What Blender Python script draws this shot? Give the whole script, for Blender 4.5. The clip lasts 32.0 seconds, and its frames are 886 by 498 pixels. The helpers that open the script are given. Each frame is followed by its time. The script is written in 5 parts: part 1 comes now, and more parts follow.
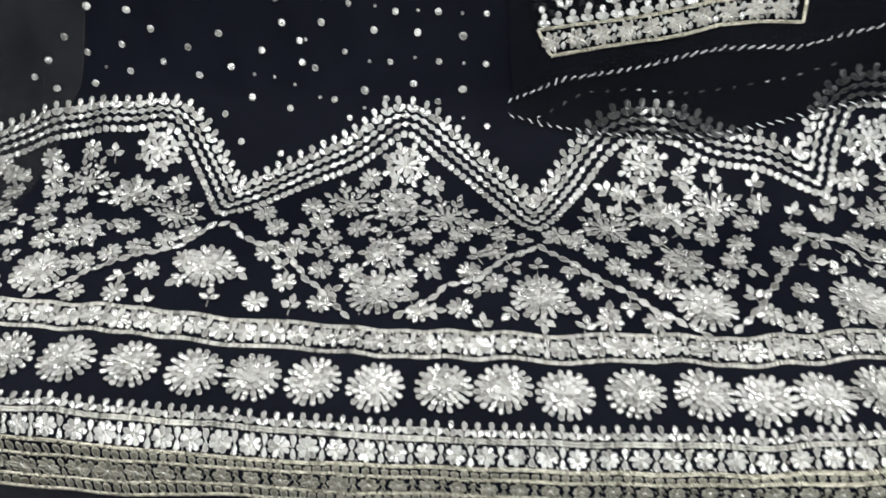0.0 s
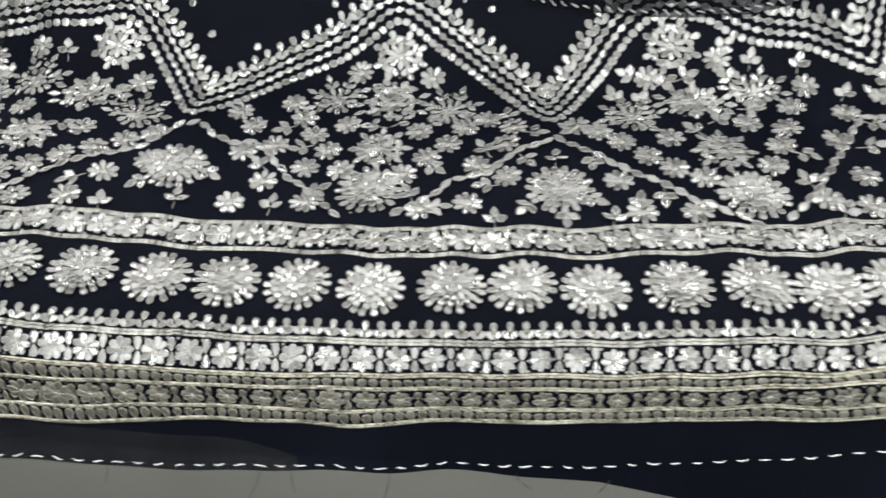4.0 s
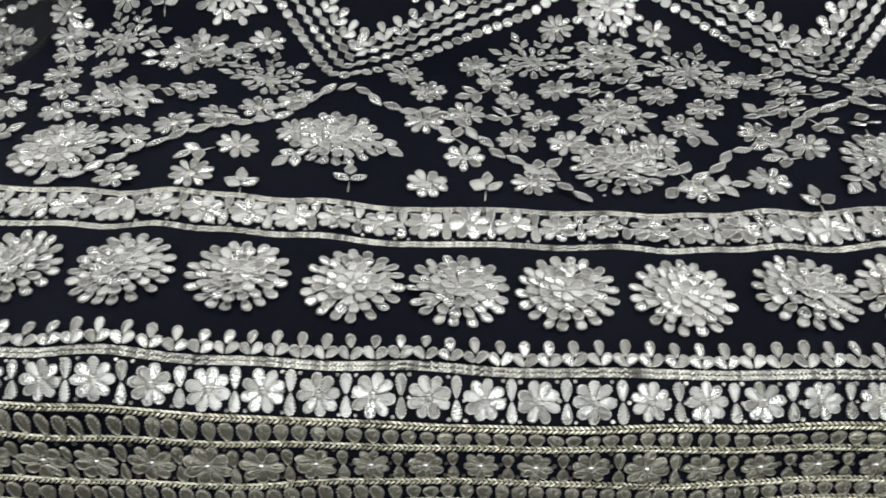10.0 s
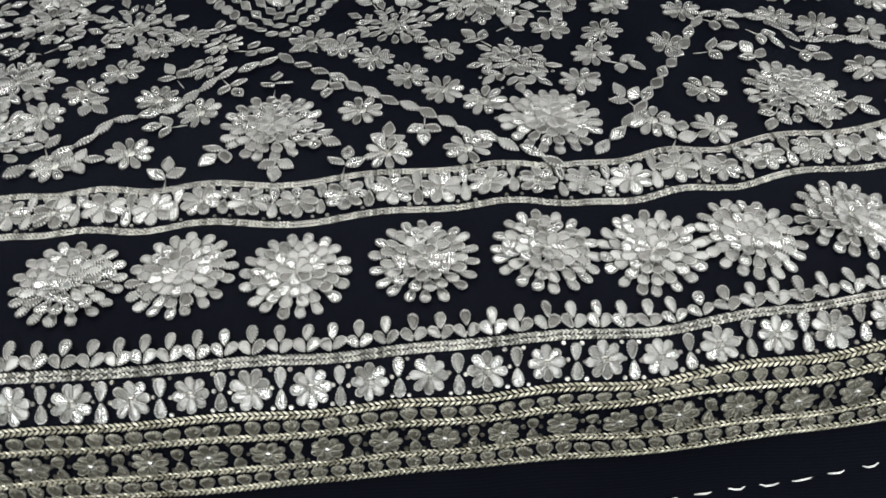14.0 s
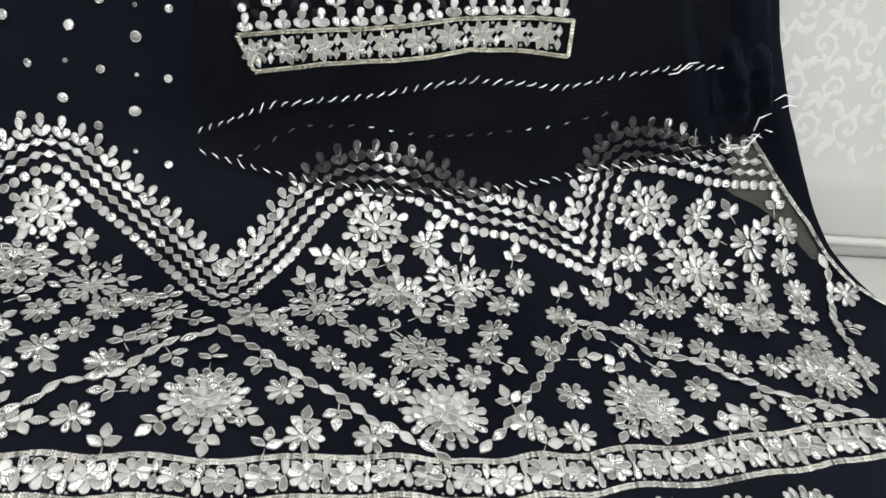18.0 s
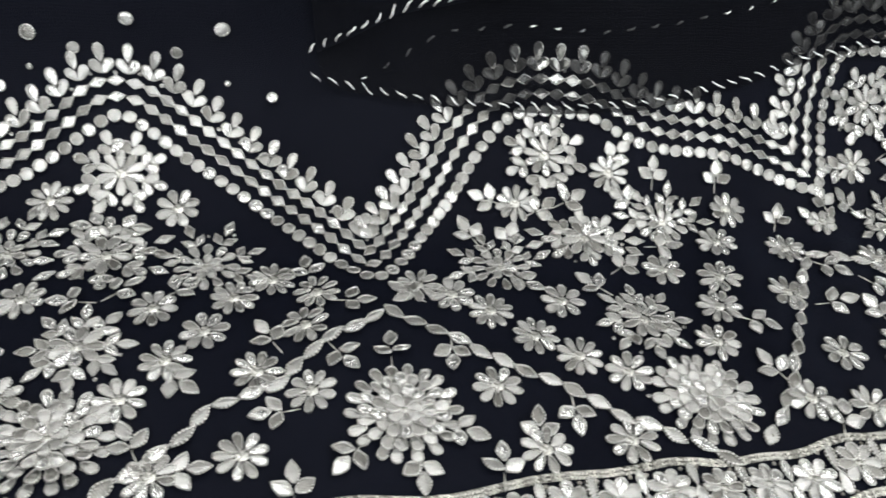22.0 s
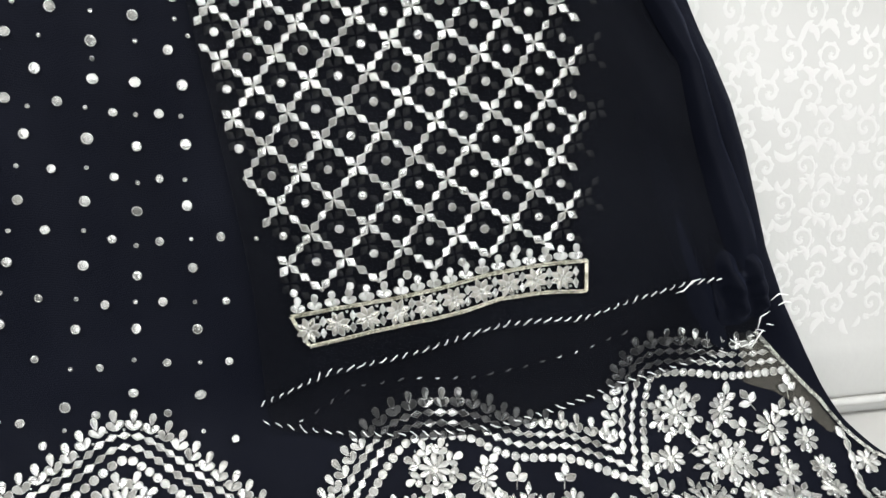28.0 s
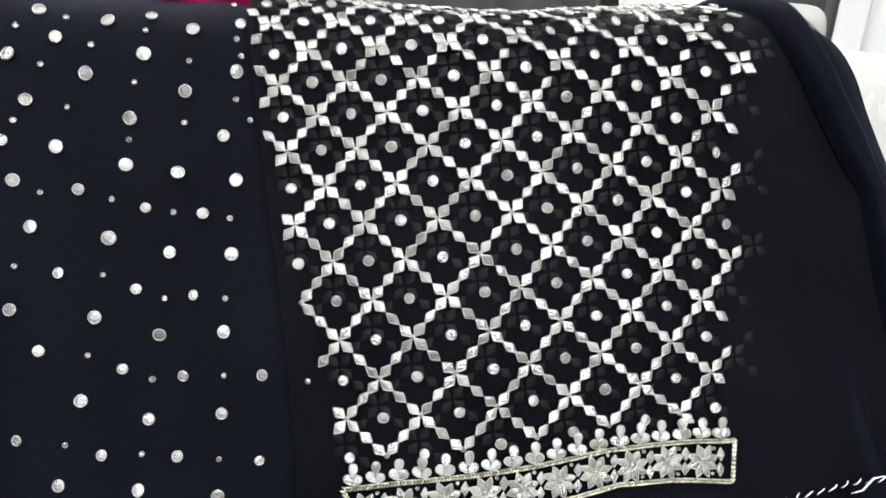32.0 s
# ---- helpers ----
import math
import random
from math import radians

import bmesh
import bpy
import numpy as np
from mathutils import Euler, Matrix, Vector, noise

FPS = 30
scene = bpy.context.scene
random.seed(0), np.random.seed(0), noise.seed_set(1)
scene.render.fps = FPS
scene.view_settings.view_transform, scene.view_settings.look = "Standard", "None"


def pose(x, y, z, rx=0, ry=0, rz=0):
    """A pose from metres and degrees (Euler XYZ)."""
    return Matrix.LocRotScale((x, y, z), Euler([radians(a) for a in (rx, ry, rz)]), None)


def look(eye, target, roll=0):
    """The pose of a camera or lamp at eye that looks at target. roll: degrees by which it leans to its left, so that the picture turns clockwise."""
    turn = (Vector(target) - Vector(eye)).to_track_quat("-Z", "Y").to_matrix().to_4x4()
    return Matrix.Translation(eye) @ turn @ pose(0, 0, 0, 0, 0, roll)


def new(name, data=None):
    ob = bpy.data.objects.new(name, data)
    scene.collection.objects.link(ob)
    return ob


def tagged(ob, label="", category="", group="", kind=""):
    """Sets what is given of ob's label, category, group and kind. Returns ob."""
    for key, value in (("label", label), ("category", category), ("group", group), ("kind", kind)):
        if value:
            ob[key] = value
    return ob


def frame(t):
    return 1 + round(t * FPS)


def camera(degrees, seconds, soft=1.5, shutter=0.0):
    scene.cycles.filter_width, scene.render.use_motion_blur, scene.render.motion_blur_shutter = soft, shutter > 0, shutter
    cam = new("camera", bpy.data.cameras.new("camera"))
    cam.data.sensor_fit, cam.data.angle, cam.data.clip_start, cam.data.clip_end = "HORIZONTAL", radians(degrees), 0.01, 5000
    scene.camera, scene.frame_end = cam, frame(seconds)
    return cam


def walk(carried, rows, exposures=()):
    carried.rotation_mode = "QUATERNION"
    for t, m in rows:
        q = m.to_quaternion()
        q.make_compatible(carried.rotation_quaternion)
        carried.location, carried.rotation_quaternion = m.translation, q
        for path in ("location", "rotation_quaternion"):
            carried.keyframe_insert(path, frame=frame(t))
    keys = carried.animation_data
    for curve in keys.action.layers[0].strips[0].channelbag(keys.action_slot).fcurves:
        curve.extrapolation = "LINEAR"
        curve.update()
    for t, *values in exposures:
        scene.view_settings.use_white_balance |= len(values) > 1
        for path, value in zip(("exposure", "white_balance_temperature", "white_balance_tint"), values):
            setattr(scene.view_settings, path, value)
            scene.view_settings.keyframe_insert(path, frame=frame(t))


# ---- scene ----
cam = camera(59.5, 32.0, 1.5, 0.5)
PATH = [
    (0, (0.121, 0.058, 1.229), (-0.075, 1.453, -0.189), -4.6),
    (0.5, (0.142, 0.016, 1.229), (-0.001, 1.412, -0.197), -3.5),
    (1, (0.16, 0.028, 1.206), (0.057, 1.411, -0.235), -2.8),
    (1.5, (0.17, 0.042, 1.173), (0.082, 1.44, -0.255), -2.7),
    (2, (0.182, 0.052, 1.115), (0.116, 1.478, -0.286), -1.9),
    (2.5, (0.197, 0.04, 1.093), (0.13, 1.514, -0.257), -2.2),
    (3, (0.201, 0.043, 1.08), (0.131, 1.524, -0.262), -2.4),
    (3.5, (0.18, 0.051, 1.071), (0.07, 1.497, -0.307), -3.6),
    (4, (0.096, 0.072, 1.063), (-0.079, 1.445, -0.38), -5.2),
    (6.5, (-0.179, 0.158, 0.97), (-0.247, 1.5, -0.512), -3.5),
    (7, (-0.175, 0.177, 0.923), (-0.288, 1.547, -0.529), -4.8),
    (7.5, (-0.201, 0.183, 0.882), (-0.342, 1.607, -0.515), -5.3),
    (8, (-0.217, 0.182, 0.868), (-0.384, 1.628, -0.505), -5.8),
    (8.5, (-0.216, 0.182, 0.867), (-0.386, 1.637, -0.495), -6.0),
    (9, (-0.21, 0.184, 0.866), (-0.374, 1.66, -0.474), -5.6),
    (9.5, (-0.187, 0.192, 0.868), (-0.332, 1.677, -0.464), -4.9),
    (10, (-0.163, 0.2, 0.865), (-0.267, 1.684, -0.472), -3.6),
    (10.5, (-0.137, 0.206, 0.872), (-0.189, 1.669, -0.49), -2.3),
    (11, (-0.085, 0.218, 0.891), (-0.126, 1.625, -0.53), -3.3),
    (11.5, (-0.019, 0.233, 0.886), (0.024, 1.622, -0.551), -1.5),
    (12, (0.048, 0.233, 0.884), (0.085, 1.58, -0.594), -2.2),
    (12.5, (0.104, 0.236, 0.876), (0.12, 1.566, -0.618), -3.4),
    (13, (0.167, 0.238, 0.877), (0.194, 1.585, -0.6), -3.2),
    (13.5, (0.224, 0.254, 0.854), (0.282, 1.597, -0.627), -2.4),
    (14, (0.252, 0.245, 0.853), (0.294, 1.594, -0.623), -2.0),
    (14.5, (0.271, 0.242, 0.843), (0.326, 1.59, -0.634), 1.2),
    (16.5, (0.279, 0.202, 0.925), (0.544, 1.628, -0.452), 11.0),
    (17, (0.257, 0.214, 0.952), (0.541, 1.722, -0.331), 11.1),
    (17.5, (0.241, 0.227, 0.979), (0.516, 1.797, -0.229), 10.4),
    (18, (0.243, 0.237, 0.997), (0.525, 1.845, -0.158), 9.1),
    (18.5, (0.232, 0.259, 0.987), (0.52, 1.862, -0.174), 8.5),
    (19, (0.226, 0.343, 0.906), (0.545, 1.867, -0.349), 8.4),
    (19.5, (0.216, 0.413, 0.875), (0.551, 1.854, -0.471), 8.5),
    (20, (0.206, 0.436, 0.872), (0.545, 1.846, -0.505), 7.8),
    (20.5, (0.197, 0.432, 0.882), (0.552, 1.828, -0.504), 7.9),
    (21, (0.175, 0.421, 0.885), (0.535, 1.81, -0.509), 7.8),
    (21.5, (0.138, 0.41, 0.897), (0.488, 1.823, -0.474), 7.0),
    (22, (0.092, 0.408, 0.903), (0.442, 1.851, -0.437), 6.4),
    (22.5, (0.055, 0.408, 0.903), (0.368, 1.867, -0.428), 5.2),
    (23, (0.031, 0.413, 0.904), (0.311, 1.889, -0.416), 3.4),
    (23.5, (0.014, 0.429, 0.93), (0.323, 1.942, -0.342), 3.5),
    (24, (0.027, 0.442, 0.976), (0.401, 2.054, -0.147), 4.0),
    (24.5, (0.034, 0.432, 1.011), (0.45, 2.086, -0.033), 3.9),
    (25, (0.044, 0.409, 1.044), (0.492, 2.107, 0.087), 3.6),
    (25.5, (0.067, 0.376, 1.101), (0.502, 2.08, 0.148), 3.1),
    (26, (0.106, 0.34, 1.131), (0.537, 2.054, 0.194), 2.2),
    (26.5, (0.134, 0.316, 1.142), (0.562, 2.031, 0.208), 1.9),
    (28.5, (0.153, 0.241, 1.149), (0.487, 2.012, 0.282), 2.5),
    (29, (0.145, 0.228, 1.151), (0.453, 2.025, 0.33), 3.0),
    (29.5, (0.134, 0.222, 1.14), (0.419, 2.042, 0.362), 3.9),
    (30, (0.117, 0.226, 1.135), (0.383, 2.066, 0.397), 4.6),
    (30.5, (0.109, 0.255, 1.122), (0.363, 2.123, 0.452), 4.7),
    (31, (0.12, 0.371, 1.087), (0.373, 2.263, 0.491), 4.8),
    (31.5, (0.12, 0.451, 1.073), (0.403, 2.341, 0.481), 5.2),
    (32, (0.119, 0.442, 1.081), (0.416, 2.327, 0.482), 5.1),
]
EXPOSURES = [(0, 0.05), (2, -0.10), (4, -0.05), (7, -0.30), (9, -0.34), (12, -0.42), (14, -0.50), (17, -0.27), (19, -0.05), (21, -0.14), (23, -0.08), (24, 0.20), (25, 0.50), (26, 0.36), (29, 0.22), (32, 0.26)]
walk(cam, [(t, look(eye, target, roll)) for t, eye, target, roll in PATH], EXPOSURES)

# ---- light ----
world = bpy.data.worlds.new("room_air")
world.use_nodes = True
world.node_tree.nodes["Background"].inputs[0].default_value = (0.62, 0.68, 0.78, 1)
world.node_tree.nodes["Background"].inputs[1].default_value = 0.05
scene.world = world


def area_lamp(name, m, size_x, size_y, power, colour):
    data = bpy.data.lights.new(name, "AREA")
    data.shape, data.size, data.size_y, data.energy, data.color = "RECTANGLE", size_x, size_y, power, colour
    ob = new(name, data)
    ob.matrix_world = m
    return ob


LAMPS = [(-0.8, -1.5), (1.0, -1.5), (-0.9, 0.5), (1.1, 0.5), (-0.8, 2.3), (1.0, 2.3)]
for x, y in LAMPS:
    area_lamp("ceiling_lamp", pose(x, y, 2.62), 1.2, 0.6, 19, (0.98, 0.99, 1.0))
area_lamp("south_window_light", pose(0.4, -2.61, 1.95, 90, 0, 0), 3.5, 1.1, 115, (0.93, 0.97, 1.0))

# ---- materials ----


def material(name, colour, rough=0.6, metal=0.0, spec=0.5):
    m = bpy.data.materials.new(name)
    m.use_nodes = True
    b = m.node_tree.nodes["Principled BSDF"]
    b.inputs["Base Color"].default_value = (*colour, 1)
    b.inputs["Roughness"].default_value = rough
    b.inputs["Metallic"].default_value = metal
    b.inputs["Specular IOR Level"].default_value = spec
    return m, m.node_tree, b


def node(tree, kind, **inputs):
    n = tree.nodes.new(kind)
    for key, value in inputs.items():
        n.inputs[key].default_value = value
    return n


def noise_node(tree, scale, detail=3.0):
    co = tree.nodes.new("ShaderNodeTexCoord")
    n = node(tree, "ShaderNodeTexNoise", Scale=scale, Detail=detail)
    tree.links.new(co.outputs["Object"], n.inputs["Vector"])
    return n


def ramp(tree, source, low, high, at=(0.3, 0.7)):
    r = tree.nodes.new("ShaderNodeValToRGB")
    r.color_ramp.elements[0].color, r.color_ramp.elements[1].color = (*low, 1), (*high, 1)
    r.color_ramp.elements[0].position, r.color_ramp.elements[1].position = at
    tree.links.new(source, r.inputs[0])
    return r


def map_range(tree, source, low, high):
    n = tree.nodes.new("ShaderNodeMapRange")
    n.inputs["To Min"].default_value, n.inputs["To Max"].default_value = low, high
    tree.links.new(source, n.inputs["Value"])
    return n


def bump_by(tree, b, source, strength, distance):
    n = node(tree, "ShaderNodeBump", Strength=strength, Distance=distance)
    tree.links.new(source, n.inputs["Height"])
    tree.links.new(n.outputs[0], b.inputs["Normal"])
    return n


def weave_height(tree, scale):
    """Crossed fine threads, in object space."""
    co = tree.nodes.new("ShaderNodeTexCoord")
    waves = []
    for axis in ("X", "Y"):
        w = node(tree, "ShaderNodeTexWave", Scale=scale, Distortion=1.2)
        w.bands_direction = axis
        tree.links.new(co.outputs["Object"], w.inputs["Vector"])
        waves.append(w)
    mix = tree.nodes.new("ShaderNodeMath")
    mix.operation = "ADD"
    for i in (0, 1):
        tree.links.new(waves[i].outputs["Fac"], mix.inputs[i])
    return mix


def foil_material(name, low, high, rough):
    """Crinkled ribbed metal ribbon: every piece has its own tone, gloss, creases and lie of the ribs."""
    m, tree, b = material(name, high, 0.4, 0.9)
    info = tree.nodes.new("ShaderNodeObjectInfo")
    r = ramp(tree, info.outputs["Random"], low, high, (0.0, 1.0))
    co = tree.nodes.new("ShaderNodeTexCoord")
    add = tree.nodes.new("ShaderNodeVectorMath")
    add.operation = "ADD"
    scale = node(tree, "ShaderNodeMath")
    scale.operation = "MULTIPLY"
    scale.inputs[1].default_value = 40.0
    tree.links.new(info.outputs["Random"], scale.inputs[0])
    tree.links.new(co.outputs["Object"], add.inputs[0])
    tree.links.new(scale.outputs[0], add.inputs[1])
    n = node(tree, "ShaderNodeTexNoise", Scale=13.0, Detail=5.0, Roughness=0.8)
    tree.links.new(add.outputs[0], n.inputs["Vector"])
    turn = node(tree, "ShaderNodeVectorRotate", Axis=(0, 0, 1))
    tree.links.new(add.outputs[0], turn.inputs["Vector"])
    tree.links.new(scale.outputs[0], turn.inputs["Angle"])
    ribs = node(tree, "ShaderNodeTexWave", Scale=3.6, Distortion=1.6, Detail=1.0)
    tree.links.new(turn.outputs[0], ribs.inputs["Vector"])
    mix = tree.nodes.new("ShaderNodeMix")
    mix.data_type, mix.blend_type = "RGBA", "MULTIPLY"
    mix.inputs[0].default_value = 0.42
    tree.links.new(r.outputs[0], mix.inputs[6])
    tree.links.new(ramp(tree, n.outputs["Fac"], (0.36, 0.355, 0.335), (1, 1, 1), (0.38, 0.56)).outputs[0], mix.inputs[7])
    fine = tree.nodes.new("ShaderNodeMix")
    fine.data_type, fine.blend_type = "RGBA", "MULTIPLY"
    fine.inputs[0].default_value = 0.6
    tree.links.new(mix.outputs[2], fine.inputs[6])
    tree.links.new(ramp(tree, ribs.outputs["Fac"], (0.32, 0.315, 0.295), (1, 1, 1), (0.15, 0.55)).outputs[0], fine.inputs[7])
    tree.links.new(fine.outputs[2], b.inputs["Base Color"])
    tree.links.new(map_range(tree, info.outputs["Random"], rough[1], rough[0]).outputs[0], b.inputs["Roughness"])
    bump_by(tree, b, n.outputs["Fac"], 0.12, 0.03)
    return m


def rim_material(name, low, high, metal, rough, scale=20):
    """Overcast stitches: bright turns of thread with dark gaps between them."""
    m, tree, b = material(name, high, rough, metal)
    n = noise_node(tree, scale, 1.0)
    tree.links.new(ramp(tree, n.outputs["Fac"], low, high, (0.40, 0.66)).outputs[0], b.inputs["Base Color"])
    return m


def thread_material(name, low, high, metal, rough):
    """Wound thread: each strand and each stretch has its own tone."""
    m, tree, b = material(name, high, rough, metal)
    n = noise_node(tree, 30, 2)
    geo = tree.nodes.new("ShaderNodeNewGeometry")
    mix = tree.nodes.new("ShaderNodeMath")
    mix.operation = "MULTIPLY_ADD"
    mix.inputs[1].default_value = 0.5
    tree.links.new(geo.outputs["Random Per Island"], mix.inputs[0])
    half = tree.nodes.new("ShaderNodeMath")
    half.operation = "MULTIPLY"
    half.inputs[1].default_value = 0.5
    tree.links.new(n.outputs["Fac"], half.inputs[0])
    tree.links.new(half.outputs[0], mix.inputs[2])
    tree.links.new(ramp(tree, mix.outputs[0], low, high, (0.2, 0.8)).outputs[0], b.inputs["Base Color"])
    return m


def cloth_material(name, low, high, see=0.0, sheen=0.008):
    m, tree, b = material(name, high, 0.55, 0.0, 0.03)
    n = noise_node(tree, 7, 5)
    tree.links.new(ramp(tree, n.outputs["Fac"], low, high).outputs[0], b.inputs["Base Color"])
    b.inputs["Sheen Weight"].default_value = sheen
    b.inputs["Sheen Roughness"].default_value = 0.5
    b.inputs["Sheen Tint"].default_value = (0.50, 0.60, 1.0, 1)
    w = weave_height(tree, 420.0)
    bump_by(tree, b, w.outputs[0], 0.2, 0.0006)
    if see:
        t = tree.nodes.new("ShaderNodeBsdfTransparent")
        fine = noise_node(tree, 60, 3)
        mix = tree.nodes.new("ShaderNodeMixShader")
        tree.links.new(map_range(tree, fine.outputs["Fac"], see - 0.12, see + 0.12).outputs[0], mix.inputs[0])
        tree.links.new(b.outputs[0], mix.inputs[1])
        tree.links.new(t.outputs[0], mix.inputs[2])
        tree.links.new(mix.outputs[0], tree.nodes["Material Output"].inputs[0])
    return m


FOIL = foil_material("silver_foil", (0.25, 0.246, 0.228), (0.90, 0.91, 0.90), (0.22, 0.40))
# foil of the hanging hem: its shade is put into a darker, warmer colour
FOIL_HEM = foil_material("shaded_hem_foil", (0.19, 0.183, 0.150), (0.36, 0.35, 0.295), (0.28, 0.48))
THREAD = thread_material("silver_thread", (0.06, 0.058, 0.05), (0.80, 0.795, 0.72), 0.55, 0.36)
RIM = rim_material("overcast_thread", (0.50, 0.495, 0.46), (0.97, 0.97, 0.95), 0.5, 0.32)
GAP = rim_material("stitch_gap", (0.05, 0.049, 0.043), (0.30, 0.297, 0.275), 0.5, 0.4)
# rim thread of the hem pieces, darkened in colour for the same shade
HEM_THREAD = rim_material("shaded_hem_thread", (0.24, 0.235, 0.19), (0.60, 0.59, 0.50), 0.5, 0.38)
HEM_DARK = thread_material("veiled_foil", (0.030, 0.030, 0.028), (0.055, 0.055, 0.05), 0.4, 0.45)
GOLD = thread_material("gold_thread", (0.20, 0.188, 0.13), (0.86, 0.83, 0.68), 0.6, 0.30)
BASTING = thread_material("white_cotton", (0.58, 0.58, 0.56), (0.80, 0.80, 0.78), 0.0, 0.7)
HAIR = thread_material("black_cotton", (0.02, 0.02, 0.02), (0.04, 0.04, 0.045), 0.0, 0.7)
BLACK = cloth_material("black_georgette", (0.0017, 0.0021, 0.0043), (0.0036, 0.0042, 0.0074), 0.0, 0.025)
KURTA = cloth_material("black_organza", (0.0022, 0.0025, 0.0040), (0.0046, 0.0052, 0.0078), 0.34)
SHEER = cloth_material("sheer_black_georgette", (0.0020, 0.0022, 0.0034), (0.0042, 0.0046, 0.0066), 0.30)
NET = cloth_material("grey_net", (0.030, 0.030, 0.030), (0.055, 0.055, 0.052), 0.80)
MAROON = cloth_material("maroon_cloth", (0.30, 0.008, 0.07), (0.48, 0.014, 0.13))
CREAM = cloth_material("beige_lining", (0.05, 0.047, 0.04), (0.10, 0.094, 0.078), 0.42)


def plain(name, low, high, rough, scale, bump=0.0, distance=0.002):
    m, tree, b = material(name, high, rough, 0.0, 0.4)
    n = noise_node(tree, scale, 6)
    tree.links.new(ramp(tree, n.outputs["Fac"], low, high).outputs[0], b.inputs["Base Color"])
    if bump:
        fine = noise_node(tree, scale * 30, 3)
        bump_by(tree, b, fine.outputs["Fac"], bump, distance)
    return m


SOFA = plain("ivory_upholstery", (0.355, 0.352, 0.334), (0.40, 0.397, 0.378), 0.62, 3.0, 0.25)
SATIN = plain("ivory_satin_scroll", (0.405, 0.402, 0.386), (0.46, 0.457, 0.44), 0.42, 5.0, 0.1)
# ivory upholstery of the sofa front, shade below the hem mixed into the colour
SHADED_IVORY = plain("shaded_ivory_fabric", (0.115, 0.117, 0.10), (0.15, 0.152, 0.132), 0.8, 3.0, 0.3)
GLASS, glass_tree, glass_b = material("window_glass", (0.9, 0.95, 0.95), 0.03)
glass_b.inputs["Transmission Weight"].default_value = 1.0
WALL = plain("grey_paint", (0.28, 0.28, 0.28), (0.34, 0.34, 0.34), 0.8, 2.0, 0.15)
CEIL = plain("pale_ceiling", (0.50, 0.50, 0.50), (0.56, 0.56, 0.56), 0.85, 2.0)
FLOOR = plain("brown_carpet", (0.050, 0.044, 0.030), (0.085, 0.075, 0.052), 0.9, 4.0, 0.4)
DARK = plain("dark_grey_drape", (0.035, 0.037, 0.04), (0.06, 0.062, 0.065), 0.8, 3.0)
VOILE = plain("white_curtain", (0.72, 0.72, 0.72), (0.82, 0.82, 0.82), 0.75, 3.0, 0.1)
LAMP, lamp_tree, lamp_b = material("lamp_diffuser", (0.9, 0.9, 0.9), 0.5)
lamp_b.inputs["Emission Color"].default_value = (1, 0.98, 0.94, 1)
lamp_b.inputs["Emission Strength"].default_value = 6.0

# ---- the lie of the cloth: u runs along the sofa, v from the front of the seat up the backrest ----
SEAT, Y1, RF, LB, RT = 0.505, 0.82, 0.165, 0.42, 0.06
TH = radians(73)


def smooth(a, b, x):
    t = max(0.0, min(1.0, (x - a) / (b - a)))
    return t * t * (3 - 2 * t)


def interp(table, x):
    return float(np.interp(x, [p[0] for p in table], [p[1] for p in table]))


V_EDGE, R_EDGE, A_EDGE = 0.50, 0.04, radians(75)


def profile(v):
    if v < V_EDGE:
        a = min((V_EDGE - v) / R_EDGE, A_EDGE)
        rest = max(0.0, V_EDGE - v - R_EDGE * A_EDGE)
        return V_EDGE - R_EDGE * math.sin(a) - rest * math.cos(A_EDGE), SEAT - R_EDGE * (1 - math.cos(a)) - rest * math.sin(A_EDGE)
    if v <= Y1:
        return v, SEAT
    d, arc = v - Y1, RF * TH
    if d < arc:
        return Y1 + RF * math.sin(d / RF), SEAT + RF * (1 - math.cos(d / RF))
    y, z, d = Y1 + RF * math.sin(TH), SEAT + RF * (1 - math.cos(TH)), d - arc
    if d < LB:
        return y + d * math.cos(TH), z + d * math.sin(TH)
    y, z, d = y + LB * math.cos(TH), z + LB * math.sin(TH), d - LB
    most = TH + radians(84)
    a = min(d / RT, most)
    b, rest = TH - a, max(0.0, d - RT * most)
    return y + RT * (math.sin(TH) - math.sin(b)) + rest * math.cos(b), z + RT * (math.cos(b) - math.cos(TH)) + rest * math.sin(b)


def crest(u, v):
    """The back of the sofa stands a little higher towards its far end."""
    return 0.024 * smooth(0.20, 0.50, u) * smooth(1.38, 1.50, v)


def surf(u, v):
    y, z = profile(v)
    z += 0.03 * smooth(0.10, 0.50, -u) * (1 - smooth(0.95, 1.05, v))
    y -= 0.03 * smooth(0.05, 0.25, u) * smooth(0.80, 0.93, v) * (1 - smooth(1.5, 1.62, v))
    z += crest(u, v)
    pleat = 0.0022 * math.sin(u * 64 + 3.0 * noise.noise(Vector((u * 4, v * 3, 9.4)))) * (0.5 + noise.noise(Vector((u * 6, v * 4, 5.5))))
    n = pleat + noise.noise(Vector((u * 5.0, v * 5.0, 3.1))) * 0.0022 + noise.noise(Vector((u * 17.0, v * 11.0, 7.7))) * 0.0010
    wave = 0.0016 * math.sin(u * 46 + 2 * math.sin(u * 9)) * (1 - smooth(0.50, 0.66, v)) * smooth(0.44, 0.50, v)
    hang = 0.0022 * math.sin(u * 29 + 1.3 * math.sin(u * 11)) * smooth(0.0, 0.14, 0.44 - v) - 0.55 * max(0.0, 0.352 - v) * smooth(-0.15, 0.15, -u)
    return Vector((u, y + hang, z + (n + wave) * (1 - 0.7 * smooth(0.97, 1.05, v))))


